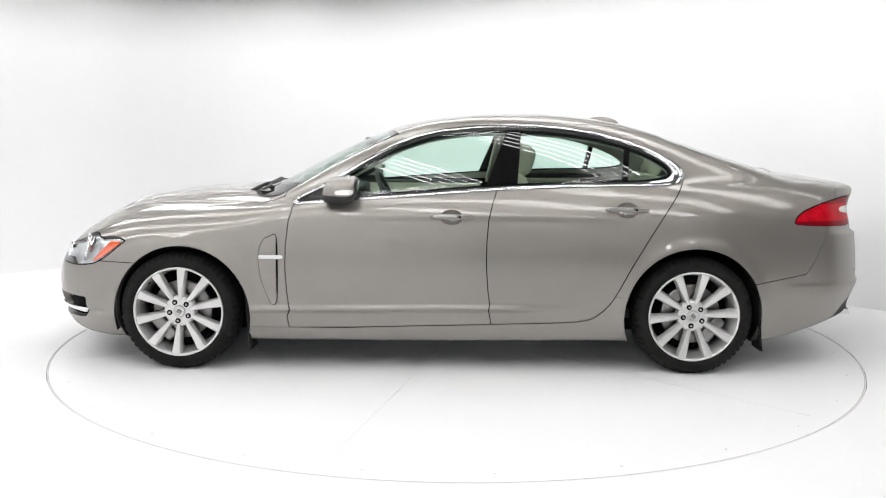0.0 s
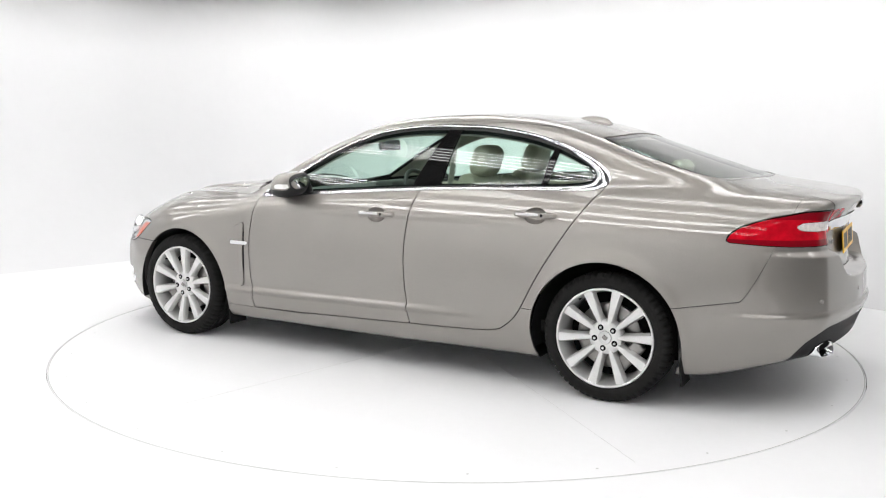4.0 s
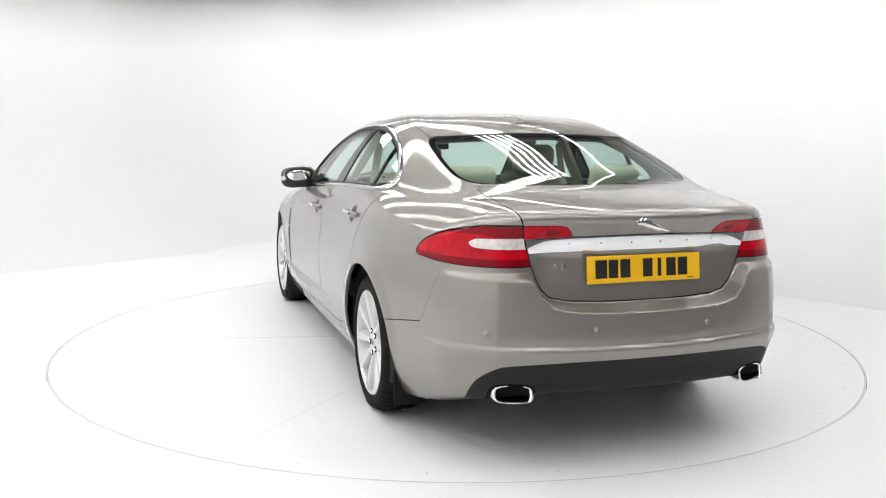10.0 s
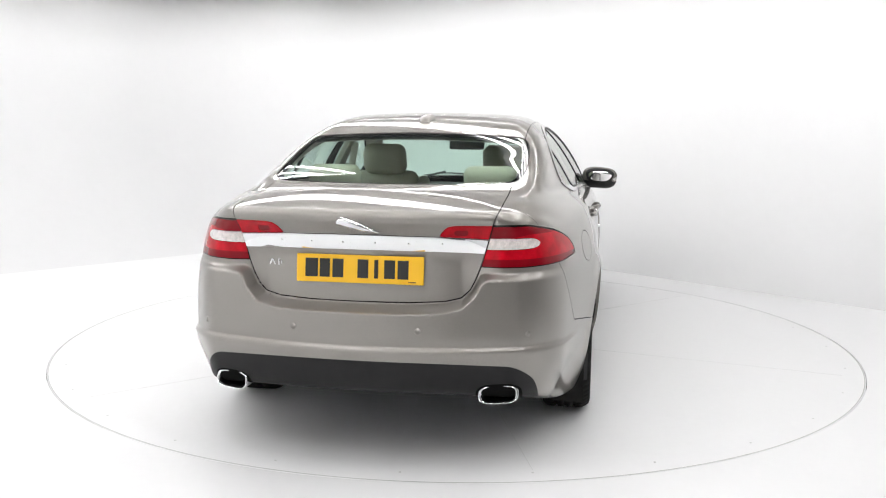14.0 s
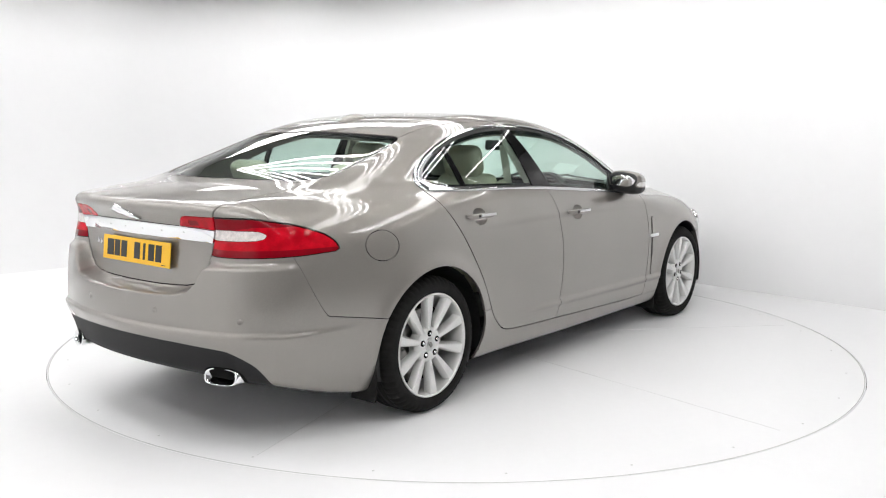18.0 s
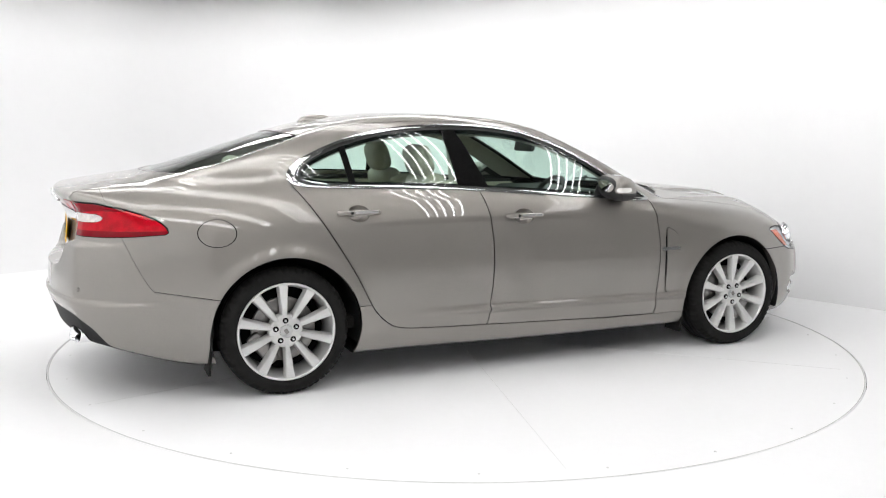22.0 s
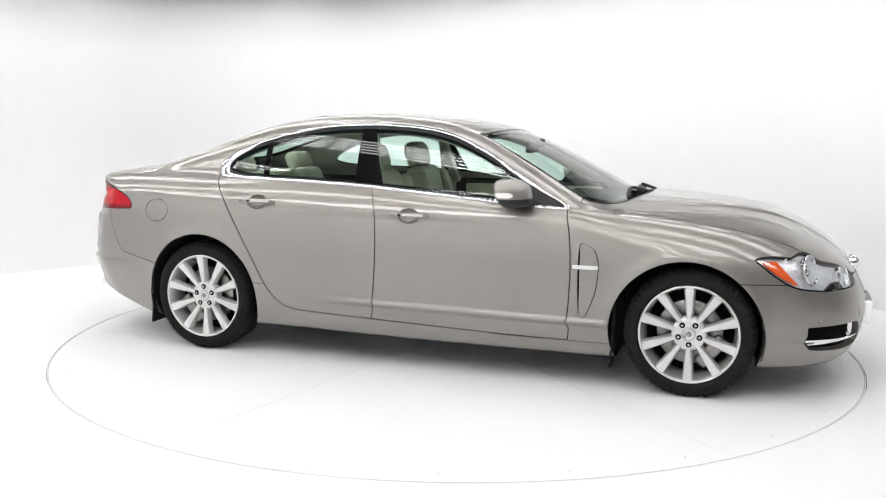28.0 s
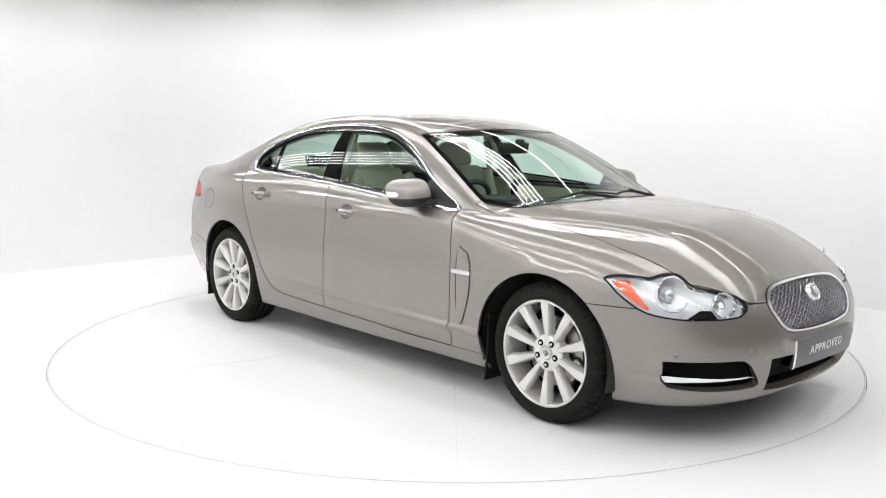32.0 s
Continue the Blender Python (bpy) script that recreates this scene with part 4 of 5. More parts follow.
def top_z(x, y):
    x, y = np.broadcast_arrays(np.asarray(x, float), np.asarray(y, float))
    return seek(lambda z: body(x, y, z), .5 + 0 * x, 1.7 + 0 * x)


def facing(p):
    """A pose at a point of the shell whose z axis points straight out of it."""
    n = Vector(gradient(np.array([p]))[0]).normalized()
    side = Vector((0, 0, 1)).cross(n) if abs(n.z) < .9 else Vector((0, 1, 0))
    side.normalize()
    up = n.cross(side)
    m = Matrix((side, up, n)).transposed().to_4x4()
    return Matrix.Translation(p) @ m


def patch(field):
    return keep(GOT["skin"], field(*GOT["skin"][0].T))


def lathe_part(name, profile, mat, parent, at, n=40, label="", flip=True):
    v, f = lathe(profile, n, "z")
    return part(name, mesh_from(name, v, f if flip else f[:, ::-1], mat=mat), parent=parent, at=at, label=label)


def headlamps():
    for side in (1, -1):
        m = pick_side(GOT["headlamp"], side)
        glass, border = cut(m, lambda x, y, z: inside(shrink(HEADLAMP, .004), x, z), 0)
        lamp = panel("headlamp", glass, LENS, label="clear wraparound headlamp with twin round lamps", fold=0)
        panel("dark_gasket", inward(border, .001), GLOSSY_BLACK, lamp, fold=.02)
        # bright inner tray: shallow at its rim, deep towards the middle
        v, n, t = m
        d = np.clip(inside(HEADLAMP, v[:, 0], v[:, 2]) / .05, 0, 1)
        panel("reflector_tray", (v - n * (.014 + .040 * d)[:, None], n, t), TRAY, lamp, fold=0)
        amber = keep(m, np.minimum(inside(shrink(HEADLAMP, .014), *m[0][:, [0, 2]].T), (1.862 + (.725 - m[0][:, 2]) * .95) - m[0][:, 0]))
        amber = keep(amber, .727 - amber[0][:, 2] + 0 * amber[0][:, 0])
        panel("amber_reflector", inward(amber, .006), AMBER, lamp, "amber side reflector", fold=.006)
        notch = keep(m, inside(np.array([(2.10, .575), (2.138, .618), (2.168, .618), (2.20, .575)]), *m[0][:, [0, 2]].T))
        panel("lower_notch", inward(notch, .004), GLOSSY_BLACK, lamp, fold=.02)
        for x, z, r, tilt in ((2.022, .672, .080, 24), (2.186, .632, .055, 30)):
            y = flank(x, z, side)
            at = Matrix.Translation((x - .032, y - side * .042, z - .005)) @ pose(0, 0, 0, 0, 78, side * tilt)
            pod = lathe_part("lamp_bowl", [(r, .040), (r * .97, .046), (r * .92, .043), (r * .86, .02), (r * .70, -.012), (r * .45, -.03), (r * .40, -.03)], REFLECTOR, lamp, at, 44, "bright round lamp bowl")
            lathe_part("projector_ring", [(r * .50, -.03), (r * .54, .0), (r * .50, .012), (r * .45, .01)], CHROME, lamp, at, 36)
            lathe_part("projector_lens", [(r * .46, .004), (r * .40, .018), (r * .26, .029), (r * .12, .033), (.0003, .034)], CHROME if r > .06 else REFLECTOR, lamp, at, 32)


def grille():
    v, n, t = GOT["grille"]
    hole, ring = cut(GOT["grille"], lambda x, y, z: inside(GRILLE_IN, y, z), 0)
    g = panel("grille", ring, CHROME, label="chrome-framed mesh radiator grille", fold=.03, lift=.006)
    panel("grille_backing", inward(hole, .045), SHUT, g, fold=0)
    # woven wire: two slanting families of rods that follow the nose
    verts, faces = [], []
    pitch, rr = .033, .0034
    for fam in (1, -1):
        for k in range(-26, 27):
            line, run = [], []
            for q in np.linspace(-.30, .30, 61):
                y, z = k * pitch + fam * q * .9, .594 + q * .62
                if abs(y) < .38:
                    line.append((y, z))
            if len(line) < 2:
                continue
            arr = np.array(line)
            ok = inside(GRILLE_IN, arr[:, 0], arr[:, 1]) > -.002
            arr = arr[ok]
            if len(arr) < 2:
                continue
            xs = end_x(arr[:, 0], arr[:, 1]) - .012
            weave = .003 * fam * np.cos(np.pi * ((arr[:, 1] - .594) / .62 / .01833 + k))
            base = len(verts)
            for (y, z), x in zip(arr, xs + weave):
                for c in range(5):
                    w = 2 * math.pi * c / 5
                    verts.append((x + rr * 1.3 * math.cos(w), y + rr * math.sin(w) * .7, z + rr * math.sin(w) * .7 * -fam))
            for i in range(len(arr) - 1):
                for c in range(5):
                    d = (c + 1) % 5
                    faces.append((base + i * 5 + c, base + i * 5 + d, base + i * 5 + 5 + d, base + i * 5 + 5 + c))
    part("wire_mesh", mesh_from("wire_mesh", verts, faces, mat=GRILLE_WIRE), parent=g, label="bright woven wire mesh")
    x = end_x(0, .632)
    at = facing((x, 0, .632)) @ Matrix.Translation((0, 0, .016))
    lathe_part("badge", [(.042, -.03), (.043, .004), (.039, .009), (.033, .009), (.030, .004)], CHROME, g, at, 40, "round chrome badge")
    lathe_part("badge_face", [(.031, .004), (.02, .007), (.0003, .0075)], STEEL, g, at, 32)
    bm = bmesh.new()
    box(bm, 0, 0, .012, .026, .040, .016, .007, seg=3)
    part("badge_emblem", smooth(bm), CHROME, g, at=at)


def nose_trim():
    b = GOT["front_bumper"]
    hole = GOT["fog"]
    for side in (1, -1):
        panel("air_duct", inward(pick_side(hole, side), .055), SHUT, b, "dark side air opening", fold=0)
        o = np.array([(.785, .326), (.70, .326), (.60, .325), (.52, .324), (.448, .3195), (.52, .3165), (.60, .311), (.70, .303), (.775, .295)])
        blade = patch(lambda x, y, z: np.minimum(np.minimum(inside(o, np.abs(y), z), x - 1.8), y * side))
        bv, bn, bt = blade
        top, low = np.interp(np.abs(bv[:, 1]), [.455, .52, .785], [.319, .324, .326]), np.interp(np.abs(bv[:, 1]), [.448, .52, .60, .70, .775], [.3185, .3165, .311, .303, .295])
        u = np.clip((2 * bv[:, 2] - top - low) / np.maximum(top - low, .003), -1, 1)
        bn = bn + np.stack([0 * u, 0 * u, .12 + np.sign(u) * np.clip(np.abs(u) - .7, 0, 1) * 2.2], 1)
        blade = (bv, bn / np.linalg.norm(bn, axis=1)[:, None], bt)
        panel("chrome_blade", inward(blade, .002), CHROME, b, "chrome blade across the air opening", fold=.012)
        for y, z in ((.765, .423), (.432, .394)):
            at = facing((end_x(side * y, z), side * y, z))
            lathe_part("parking_sensor", [(.0125, -.002), (.012, .0015), (.0003, .002)], PAINT, b, at, 20)
    panel("air_intake", inward(GOT["intake"], .07), SHUT, b, "black lower air intake", fold=0)
    at = facing((end_x(-.511, .44), -.511, .44))
    lathe_part("tow_cover", [(.0245, -.001), (.024, .0010), (.0003, .0012)], PAINT, b, at, 28, "round towing eye cover")
    # the show plate
    plate = patch(lambda x, y, z: np.minimum(np.minimum(.288 - np.abs(y), .0595 - np.abs(z - .402)), x - 2))
    pl = panel("show_plate", plate, PLATE_GREY, label="graphite display plate reading APPROVED in white", fold=.028, lift=.028)
    edge = patch(lambda x, y, z: np.minimum(np.minimum(np.minimum(-.276 - y, y + .292), .061 - np.abs(z - .402)), x - 2))
    panel("plate_edge", edge, CHROME, pl, "bright plate end strip", fold=.03, lift=.032)
    cu = bpy.data.curves.new("word", "FONT")
    cu.body, cu.size, cu.extrude, cu.align_x, cu.align_y = "APPROVED", .056, .004, "CENTER", "CENTER"
    cu.space_character = 1.22
    tmp = new("word", cu)
    me = bpy.data.meshes.new_from_object(tmp)
    bpy.data.objects.remove(tmp)
    co = np.array([v.co[:] for v in me.vertices])
    co = np.stack([end_x(co[:, 0], .402 + co[:, 1]), co[:, 0], .402 + co[:, 1]], 1) + np.array([[.0285, 0, 0]]) + np.stack([co[:, 2] * .4, 0 * co[:, 0], 0 * co[:, 0]], 1)
    me.vertices.foreach_set("co", co.astype(np.float32).ravel())
    me.update()
    me.materials.clear()
    part("lettering", me, PLATE_WHITE, pl, "the word APPROVED in white capitals")


def tail_trim():
    lid, b = GOT["lid"], GOT["rear_bumper"]
    # number plate with plain bars in place of its characters
    bm = bmesh.new()
    box(bm, 0, 0, 0, .006, .522, .112, .0025)
    xp = end_x(0, .82, False) - .008
    at = pose(xp, 0, .820, 0, 6.0, 0)
    pl = part("number_plate", bm, YELLOW, lid, "yellow number plate with black character bars", at)
    for i, w in enumerate((.052, .042, .045, 0, .044, .016, .044, .044)):
        if w:
            bm = bmesh.new()
            box(bm, -.004, .198 - i * .0545 + (.006 if i > 3 else 0), .002, .0016, w, .074)
            part("character_bar", bm, INK, pl)
    bm = bmesh.new()
    box(bm, -.0035, -.215, -.046, .001, .03, .003)
    part("maker_mark", bm, INK, pl)
    # leaping emblem as a plain swept shape, and plain model bars
    path = [(.070, .012, .006), (.052, .0175, .012), (.030, .012, .0145), (.005, .004, .012), (-.02, -.005, .0125), (-.045, -.014, .0075), (-.066, -.022, .005), (-.080, -.026, .002)]
    verts, faces = [], []
    for y, dz, r in path:
        z = .999 + dz
        x = end_x(y, z, False) - .007
        for c in range(8):
            w = 2 * math.pi * c / 8
            verts.append((x - .008 * math.cos(w), y * 1.1, z + 1.4 * r * math.sin(w)))
    for i in range(len(path) - 1):
        for c in range(8):
            d = (c + 1) % 8
            faces.append((i * 8 + c, i * 8 + d, i * 8 + 8 + d, i * 8 + 8 + c))
    part("lid_emblem", mesh_from("lid_emblem", verts, faces, mat=CHROME), parent=lid, label="small chrome emblem on the boot lid")
    for y, tilt in ((.388, 25), (.375, -25), (.352, 0), (.340, 0)):
        bm = bmesh.new()
        box(bm, 0, 0, 0, .004, .006, .026 if tilt else (.026 if y > .345 else .012), .001)
        part("model_mark", bm, CHROME, lid, at=pose(end_x(y, .832, False) - .002, y, .832, tilt, 0, 0))
    for i in range(6):
        y = .33 - i * .132
        bm = bmesh.new()
        box(bm, end_x(y, .93, False) - .0068, y, .929, .0012, .007, .008)
        part("bar_mark", bm, SATIN, lid)
    for y, z in ((.252, .597), (-.252, .597), (.671, .58), (-.671, .58)):
        at = facing((end_x(y, z, False), y, z))
        lathe_part("parking_sensor", [(.0125, -.002), (.012, .002), (.0003, .0025)], PAINT, b, at, 20)
    for side in (1, -1):
        n, k = 40, 6
        prof = [(1.0, -.20, 0), (1.0, -.03, 0), (1.0, 0, .0), (.96, .008, 0), (.87, .006, 0), (.80, -.02, 0), (.75, -.14, 0)]
        verts, faces = [], []
        for s, x, _ in prof:
            for i in range(n):
                a = 2 * math.pi * i / n
                ca, sa = math.cos(a), math.sin(a)
                y = .078 * s * math.copysign(abs(ca) ** .55, ca)
                z = .035 * s * math.copysign(abs(sa) ** .6, sa)
                verts.append((-2.447 - x + z * .25 + side * y * .32, side * .560 + y, .331 + z))
        for j in range(len(prof) - 1):
            for i in range(n):
                q = (i + 1) % n
                faces.append((j * n + i, j * n + q, j * n + n + q, j * n + n + i))
        ob = part("exhaust_tip", mesh_from("exhaust_tip", verts, faces, mat=CHROME), parent=CAR, label="chrome rounded-oblong exhaust tip")
        # near-black disc closing the bore of the tip
        bm = bm_of([verts[(len(prof) - 1) * n + i] for i in range(n)], [tuple(range(n))])
        part("black_inner_disc", bm, SHUT, ob)
        # near-black patch laid on the valance round the tip, drawing a cut-out's shade
        hole = patch(lambda x, y, z: np.minimum((1 - np.abs((y - side * .560) / .090) ** 3 - np.abs((z - .322) / .052) ** 3) * .05, -x - 2))
        panel("tip_dark_patch", inward(hole, -.0015), SHUT, ob, fold=0)


def mirrors():
    for side in (1, -1):
        n, k = 36, 18
        verts, faces = [], []
        for j in range(k + 1):
            w = -math.pi / 2 + math.pi * j / k
            for i in range(n):
                a = 2 * math.pi * i / n
                c, s = math.cos(a) * math.cos(w), math.sin(a) * math.cos(w)
                u = math.sin(w)
                sp = lambda q, e: math.copysign(abs(q) ** e, q)
                # x along the car, y across, z up
                x = sp(c, .75) * (.118 if c > 0 else .078)
                y = sp(s, .66) * .120
                z = sp(u, .68) * .075
                y += .012 * (z / .079)
                x -= .022 * (z / .079) + .05 * (y / .118) ** 2 * (c > 0) * .8
                z -= .010 * (y / .118)
                verts.append((.505 + x, side * (.928 + y), 1.034 + z))
        for j in range(k):
            for i in range(n):
                q = (i + 1) % n
                faces.append((j * n + i, j * n + q, j * n + n + q, j * n + n + i)[::side])
        V, F = np.array(verts), np.array(faces)
        tri = np.concatenate([F[:, [0, 1, 2]], F[:, [0, 2, 3]]])
        nn = np.zeros_like(V)
        fn = np.cross(V[tri[:, 1]] - V[tri[:, 0]], V[tri[:, 2]] - V[tri[:, 0]])
        for c in range(3):
            np.add.at(nn, tri[:, c], fn)
        nn /= np.maximum(np.linalg.norm(nn, axis=1), 1e-12)[:, None]
        if (nn * (V - V.mean(0))).sum() < 0:
            tri, nn = tri[:, ::-1], -nn
        m = (V, nn, tri)
        black, shell = cut(m, lambda x, y, z: np.maximum(1.012 - .006 * (np.abs(y) - .928) / .1 - z, .440 - x), 0)
        glass, black = cut(black, lambda x, y, z: np.minimum(.4345 - x, (1 - np.hypot((np.abs(y) - .928) / .092, (z - 1.034) / .052)) * .05), 0)
        lens, shell = cut(shell, lambda x, y, z: np.minimum(np.minimum(.0150 - np.abs(z - 1.028), np.abs(y) - .968), np.minimum(x - .446, .545 - x)), 0)
        ob = panel("door_mirror", shell, PAINT, label="door mirror with painted cap and black base", fold=.004)
        panel("mirror_base", black, BLACK, ob, fold=0)
        panel("mirror_glass", inward(glass, .002), MIRROR, ob, fold=0)
        panel("indicator", lens, INDICATOR, ob, "clear side indicator lens", fold=.002)
        bm = bmesh.new()
        box(bm, .548, side * .868, .980, .150, .135, .034, .014, seg=3)
        part("mirror_arm", smooth(bm), BLACK, ob)


def handles():
    for name in ("front", "rear"):
        for side in (1, -1):
            hx, hz = HANDLES[name]
            y = flank(hx, hz, 1)
            door = GOT["door", name, side]
            n = 16
            verts, faces = [], []
            secs = [(-.120, .006, .000), (-.115, .0105, .004), (-.10, .0125, .012), (-.06, .0135, .022), (0, .014, .025), (.06, .0135, .022), (.10, .0125, .012), (.115, .0105, .004), (.120, .006, .0)]
            for x, h, out in secs:
                yy = flank(hx + x, hz, 1)
                for i in range(n):
                    a = 2 * math.pi * i / n
                    c, s = math.cos(a), math.sin(a)
                    verts.append((hx + x, side * (yy + out + .0095 * math.copysign(abs(c) ** .7, c)), hz + .004 + h * math.copysign(abs(s) ** .7, s)))
            for j in range(len(secs) - 1):
                for i in range(n):
                    q = (i + 1) % n
                    faces.append((j * n + i, j * n + q, j * n + n + q, j * n + n + i)[::-side])
            ob = part("door_handle", mesh_from("door_handle", verts, faces, mat=PAINT), parent=door, label="painted pull handle with a bright upper strip")
            bm = bmesh.new()
            box(bm, hx + .035, side * (y + .0335), hz + .0075, .125, .003, .013, .0012)
            part("bright_strip", bm, SATIN, ob)
            at = Matrix.Translation((hx - .045, side * (y + .0325), hz + .004)) @ pose(0, 0, 0, -90 * side, 0, 0)
            lathe_part("keyhole_button", [(.008, 0), (.0075, .003), (.0003, .0032)], GLOSSY_BLACK, ob, at, 18)


def side_trim():
    for side in (1, -1):
        v = GOT["vent", side]
        strip = patch(lambda x, y, z: np.minimum(np.minimum(.0105 - np.abs(z - .656), .068 - np.abs(x - .919)), np.minimum(np.abs(y) - .6, y * side)))
        panel("bright_strip", strip, CHROME, v, "bright strip across the side vent", fold=.008, lift=.006)
        gap = patch(lambda x, y, z: np.minimum(np.minimum(inside(VENT, x, z), .8925 - x), np.minimum(np.abs(y) - .6, y * side)))
        panel("vent_slot", gap, SHUT, v, "dark vent slot", fold=0, lift=.001)
    # shark-fin pod on the roof
    n, k = 20, 12
    verts, faces = [], []
    for j in range(k + 1):
        t = j / k
        x = -.955 - .20 * t
        w = .040 * math.sin(math.pi * min(.5, t * .9 + .05)) * (1 - .35 * max(0, t - .6) / .4)
        h = .030 * math.sin(math.pi / 2 * min(1, t * 1.5 + .03)) * (1 - max(0, t - .88) / .12 * .6)
        for i in range(n + 1):
            a = math.pi * i / n
            y = w * math.cos(a)
            verts.append((x, y, top_z(x, y) - .002 + h * math.sin(a)))
    for j in range(k):
        for i in range(n):
            faces.append((j * (n + 1) + i, j * (n + 1) + i + 1, (j + 1) * (n + 1) + i + 1, (j + 1) * (n + 1) + i))
    verts.append((-1.157, 0, top_z(-1.157, 0)))
    bm = bm_of(verts, faces + [(k * (n + 1) + i, k * (n + 1) + i + 1, len(verts) - 1) for i in range(n)])
    bmesh.ops.recalc_face_normals(bm, faces=bm.faces)
    part("roof_antenna", smooth(bm, 50), PAINT, CAR, "small painted aerial pod on the roof")
    # wipers
    for y0, y1, x0, x1 in ((-.45, .12, 1.075, 1.065), (.10, .44, 1.095, 1.06)):
        verts, faces = [], []
        for q in np.linspace(0, 1, 13):
            y, x = y0 + (y1 - y0) * q, x0 + (x1 - x0) * q - .03 * math.sin(math.pi * q)
            z = top_z(x, y) + .006 + .008 * math.sin(math.pi * q)
            for dx, dz in ((-.011, 0), (-.008, .009), (.008, .009), (.011, 0)):
                verts.append((x + dx, y, z + dz))
        for i in range(12):
            for c in range(4):
                d = (c + 1) % 4
                faces.append((i * 4 + c, i * 4 + d, i * 4 + 4 + d, i * 4 + 4 + c))
        w = part("wiper", mesh_from("wiper", verts, faces, mat=BLACK, smooth=False), parent=CAR, label="black windscreen wiper")
        bm = bmesh.new()
        ym = (y0 + y1) / 2
        a, b = Vector((1.13, y1 if y0 < 0 else y1 - .02, .99)), Vector((1.06, ym, top_z(1.06, ym) + .03))
        box(bm, 0, 0, 0, (b - a).length, .022, .016, .004, m=Matrix.Translation((a + b) / 2) @ (b - a).to_track_quat("X", "Z").to_matrix().to_4x4())
        part("wiper_arm", bm, BLACK, w)


# ---- cabin ----
def cushion(bm, x, y, z, sx, sy, sz, r, m=None):
    return box(bm, x, y, z, sx, sy, sz, r, m, seg=4)


def seat(x, y):
    """A front seat: cushion, backrest with bolsters, headrest on two posts."""
    bm = bmesh.new()
    cushion(bm, x + .12, y, .53, .52, .50, .16, .06)
    s = part("seat", smooth(bm, 60), LEATHER, CAR, "cream leather front seat")
    lean = Matrix.Translation((x - .14, y, .58)) @ pose(0, 0, 0, 0, -17, 0)
    bm = bmesh.new()
    cushion(bm, 0, 0, .27, .13, .40, .56, .055, lean)
    part("backrest", smooth(bm, 60), LEATHER, s)
    for k in (1, -1):
        bm = bmesh.new()
        cushion(bm, .03, k * .215, .25, .15, .085, .50, .04, lean)
        part("side_bolster", smooth(bm, 60), LEATHER, s)
    bm = bmesh.new()
    cushion(bm, -.005, 0, .632, .115, .27, .19, .057, lean)
    part("headrest", smooth(bm, 60), LEATHER, s)
    for k in (1, -1):
        bm = bmesh.new()
        box(bm, -.01, k * .06, .56, .012, .012, .08, .004, lean)
        part("headrest_post", bm, CHROME, s)


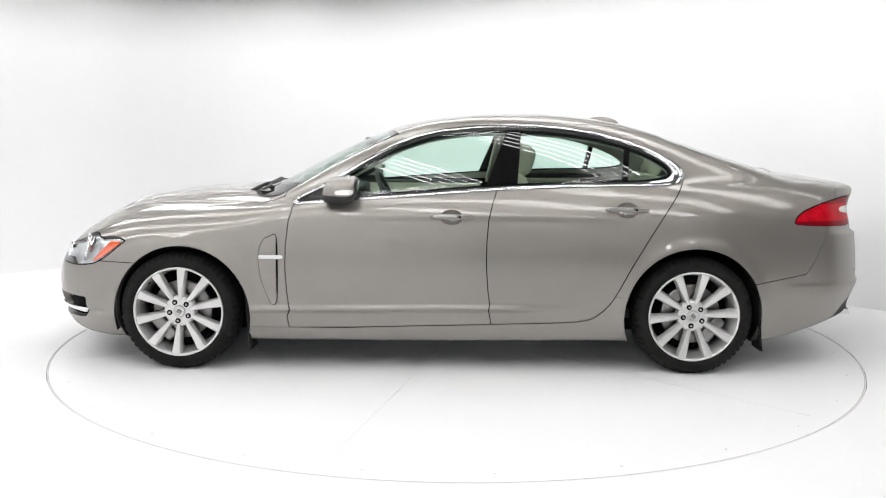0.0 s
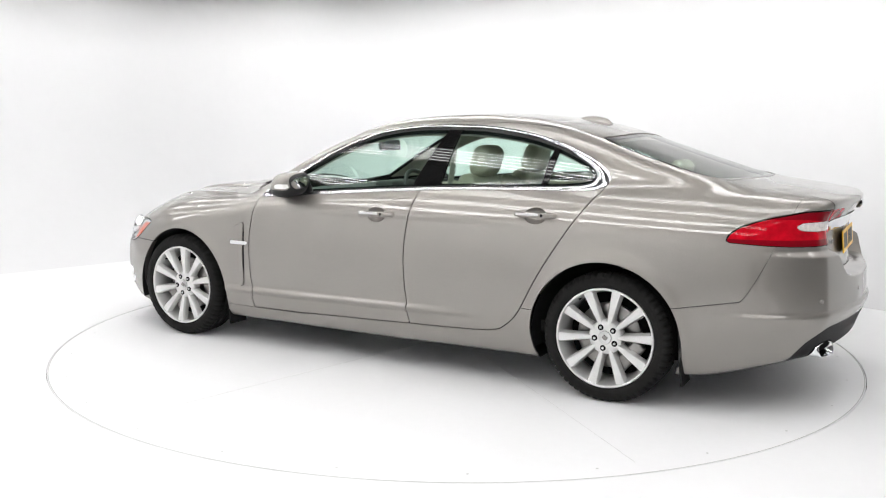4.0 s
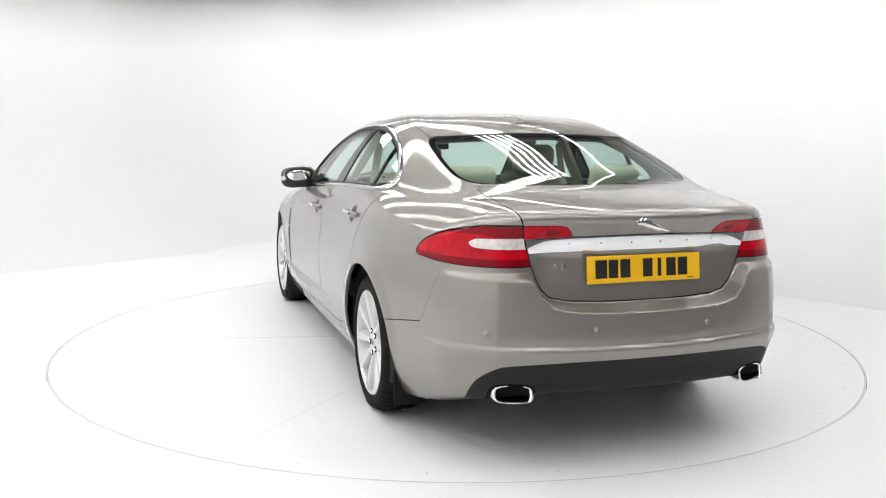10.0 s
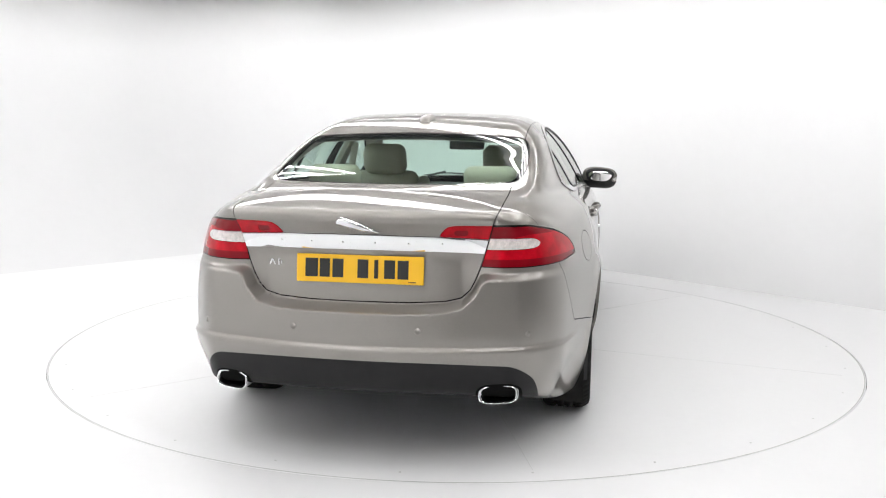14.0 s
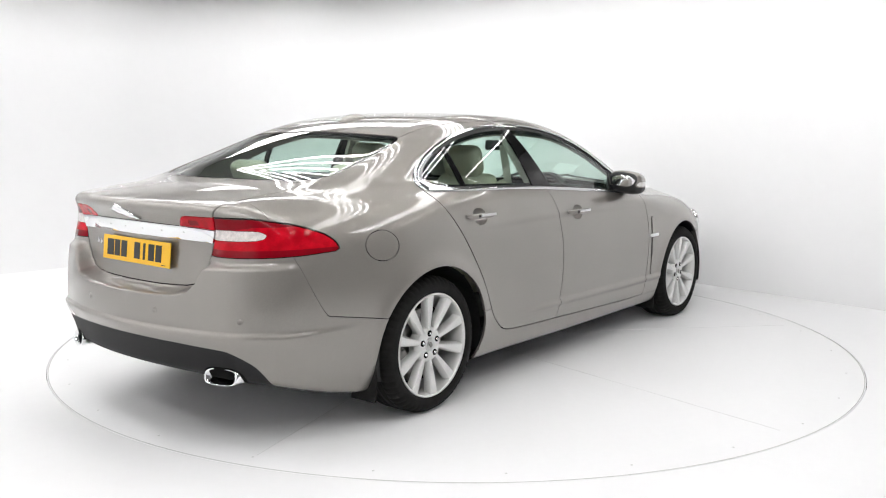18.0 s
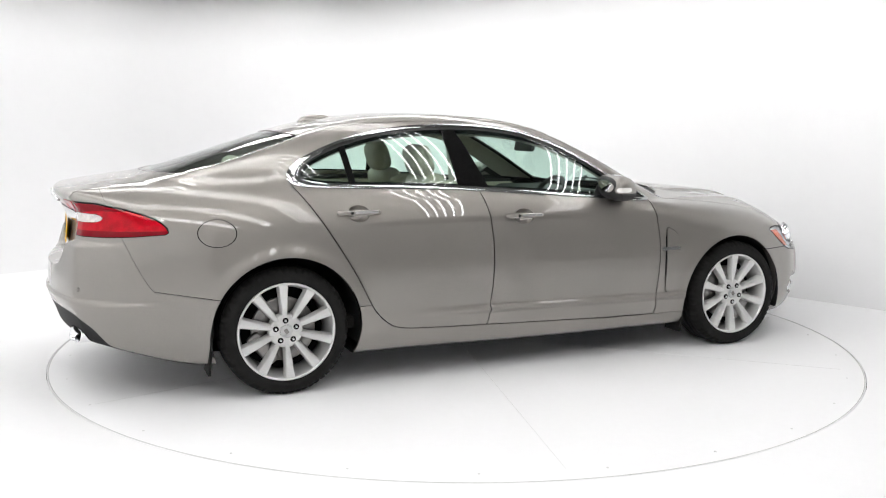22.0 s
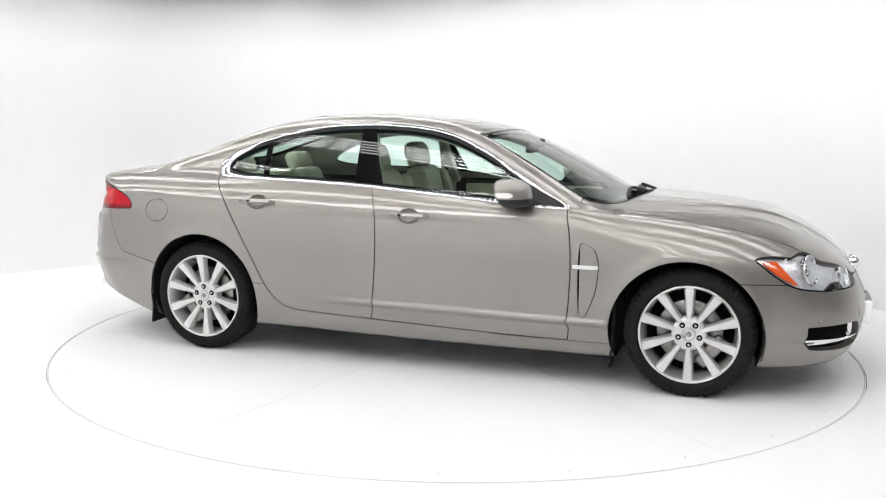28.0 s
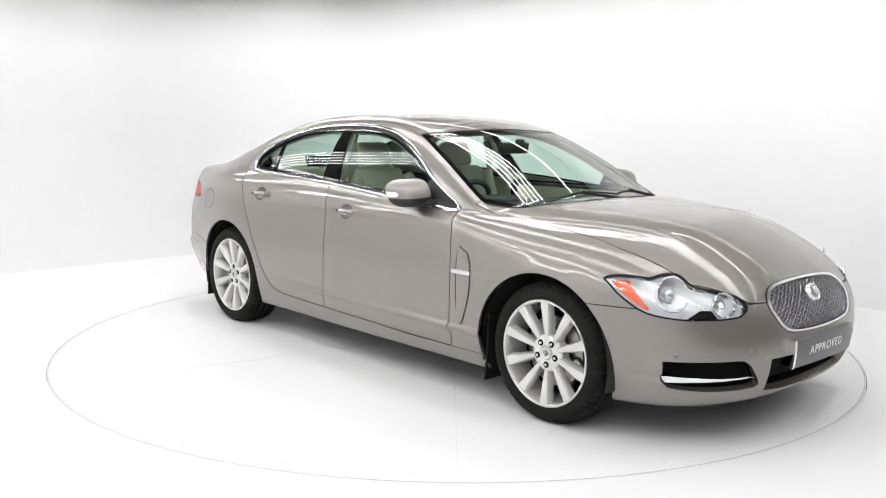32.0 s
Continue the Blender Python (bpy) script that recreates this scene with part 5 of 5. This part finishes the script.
def cabin():
    bm = bmesh.new()
    box(bm, -.35, 0, .32, 2.7, 1.5, .06)
    part("cabin_floor", bm, CARPET, CAR, "dark carpeted cabin floor")
    for y in (.37, -.37):
        seat(-.19, y)
    bm = bmesh.new()
    cushion(bm, -.98, 0, .52, .50, 1.04, .18, .07)
    r = part("rear_bench", smooth(bm, 60), LEATHER, CAR, "cream leather rear bench")
    lean = Matrix.Translation((-1.22, 0, .60)) @ pose(0, 0, 0, 0, -24, 0)
    for y in (.35, 0, -.35):
        bm = bmesh.new()
        cushion(bm, 0, y, .24, .16, .345, .54, .055, lean)
        part("bench_back", smooth(bm, 60), LEATHER, r)
    for y in (.40, -.40):
        bm = bmesh.new()
        cushion(bm, -.02, y, .575, .10, .27, .15, .045, lean)
        part("bench_headrest", smooth(bm, 60), LEATHER, r)
    bm = bmesh.new()
    box(bm, -1.68, 0, 1.035, .56, 1.22, .03, .01)
    part("parcel_shelf", bm, DASH, CAR, "dark parcel shelf under the rear window")
    # dashboard
    bm = bmesh.new()
    box(bm, .74, 0, .87, .46, 1.46, .18, .06, seg=4)
    d = part("dashboard", smooth(bm, 60), DASH, CAR, "dark dashboard with a cream lower face")
    bm = bmesh.new()
    box(bm, .60, 0, .72, .26, 1.42, .16, .05, seg=3)
    part("lower_face", smooth(bm, 60), LEATHER, d)
    bm = bmesh.new()
    box(bm, .58, -.37, .965, .16, .34, .06, .028, seg=3)
    part("binnacle", smooth(bm, 60), DASH, d)
    bm = bmesh.new()
    box(bm, .1, 0, .55, 1.0, .22, .24, .04, seg=3)
    part("centre_console", smooth(bm, 60), DASH, CAR, "dark centre console")
    # steering wheel, on the car's right
    at = Matrix.Translation((.36, -.37, .90)) @ pose(0, 0, 0, 0, -64, 0)
    v, f = lathe([(.185 + .016 * math.cos(2 * math.pi * i / 10), .016 * math.sin(2 * math.pi * i / 10)) for i in range(11)], 48, "z")
    w = part("steering_wheel", mesh_from("steering_wheel", v, f, mat=DASH), parent=CAR, label="dark leather steering wheel", at=at)
    bm = bmesh.new()
    box(bm, 0, 0, -.01, .13, .15, .05, .02, seg=3)
    part("wheel_boss", smooth(bm, 60), DASH, w)
    for a in (0, 180, 90):
        bm = bmesh.new()
        box(bm, .12, 0, 0, .14, .035, .018, .006)
        part("wheel_spoke", bm, SATIN, w, at=pose(0, 0, 0, rz=a + 90))
    bm = bmesh.new()
    box(bm, 0, 0, 0, .03, .25, .07, .014, seg=3)
    part("rear_view_mirror", smooth(bm, 60), BLACK, CAR, "black interior mirror", at=pose(.40, 0, 1.255, 0, 12, 0))
    bm = bmesh.new()
    box(bm, .45, 0, 1.285, .06, .03, .05, .01)
    part("mirror_stalk", bm, BLACK, CAR)
    for side in (1, -1):
        # door cards, belts and centre pillars seen through the glass
        bm = bmesh.new()
        box(bm, .22, side * .80, .74, 1.02, .05, .46, .02)
        part("door_card", smooth(bm), LEATHER, GOT["door", "front", side])
        bm = bmesh.new()
        box(bm, .22, side * .81, .975, 1.0, .05, .03, .012)
        part("door_top_trim", smooth(bm), DASH, GOT["door", "front", side])
        bm = bmesh.new()
        box(bm, -.70, side * .79, .76, .66, .05, .50, .02)
        part("door_card", smooth(bm), LEATHER, GOT["door", "rear", side])
        bm = bmesh.new()
        box(bm, -.76, side * .80, 1.03, .85, .05, .03, .012)
        part("door_top_trim", smooth(bm), DASH, GOT["door", "rear", side])
        bm = bmesh.new()
        a, b = Vector((-.36, side * .79, .98)), Vector((-.43, side * .59, 1.335))
        box(bm, 0, 0, 0, (b - a).length, .07, .04, .012, m=Matrix.Translation((a + b) / 2) @ (b - a).to_track_quat("X", "Z").to_matrix().to_4x4())
        part("centre_pillar", smooth(bm), LINING, CAR, "pale centre pillar trim")
        bm = bmesh.new()
        a, b = Vector((-.40, side * .70, .62)), Vector((-.42, side * .585, 1.28))
        box(bm, 0, 0, 0, (b - a).length, .004, .046, m=Matrix.Translation((a + b) / 2) @ (b - a).to_track_quat("X", "Z").to_matrix().to_4x4())
        part("seat_belt", bm, LINING, CAR, "pale seat belt webbing")


headlamps()
grille()
nose_trim()
tail_trim()
mirrors()
handles()
side_trim()
cabin()


def motions():
    """The turntable goes round evenly, and the car with it."""
    rows_t, rows_c = [], []
    for i in range(17):
        t = 2.0 * i
        turn = pose(0, 0, 0, rz=180 + TURN * t)
        rows_t.append((t, turn))
        rows_c.append((t, turn @ pose(-CAR_X, -CAR_Y, 0)))
    walk(TURNTABLE, rows_t)
    walk(CAR, rows_c)


motions()
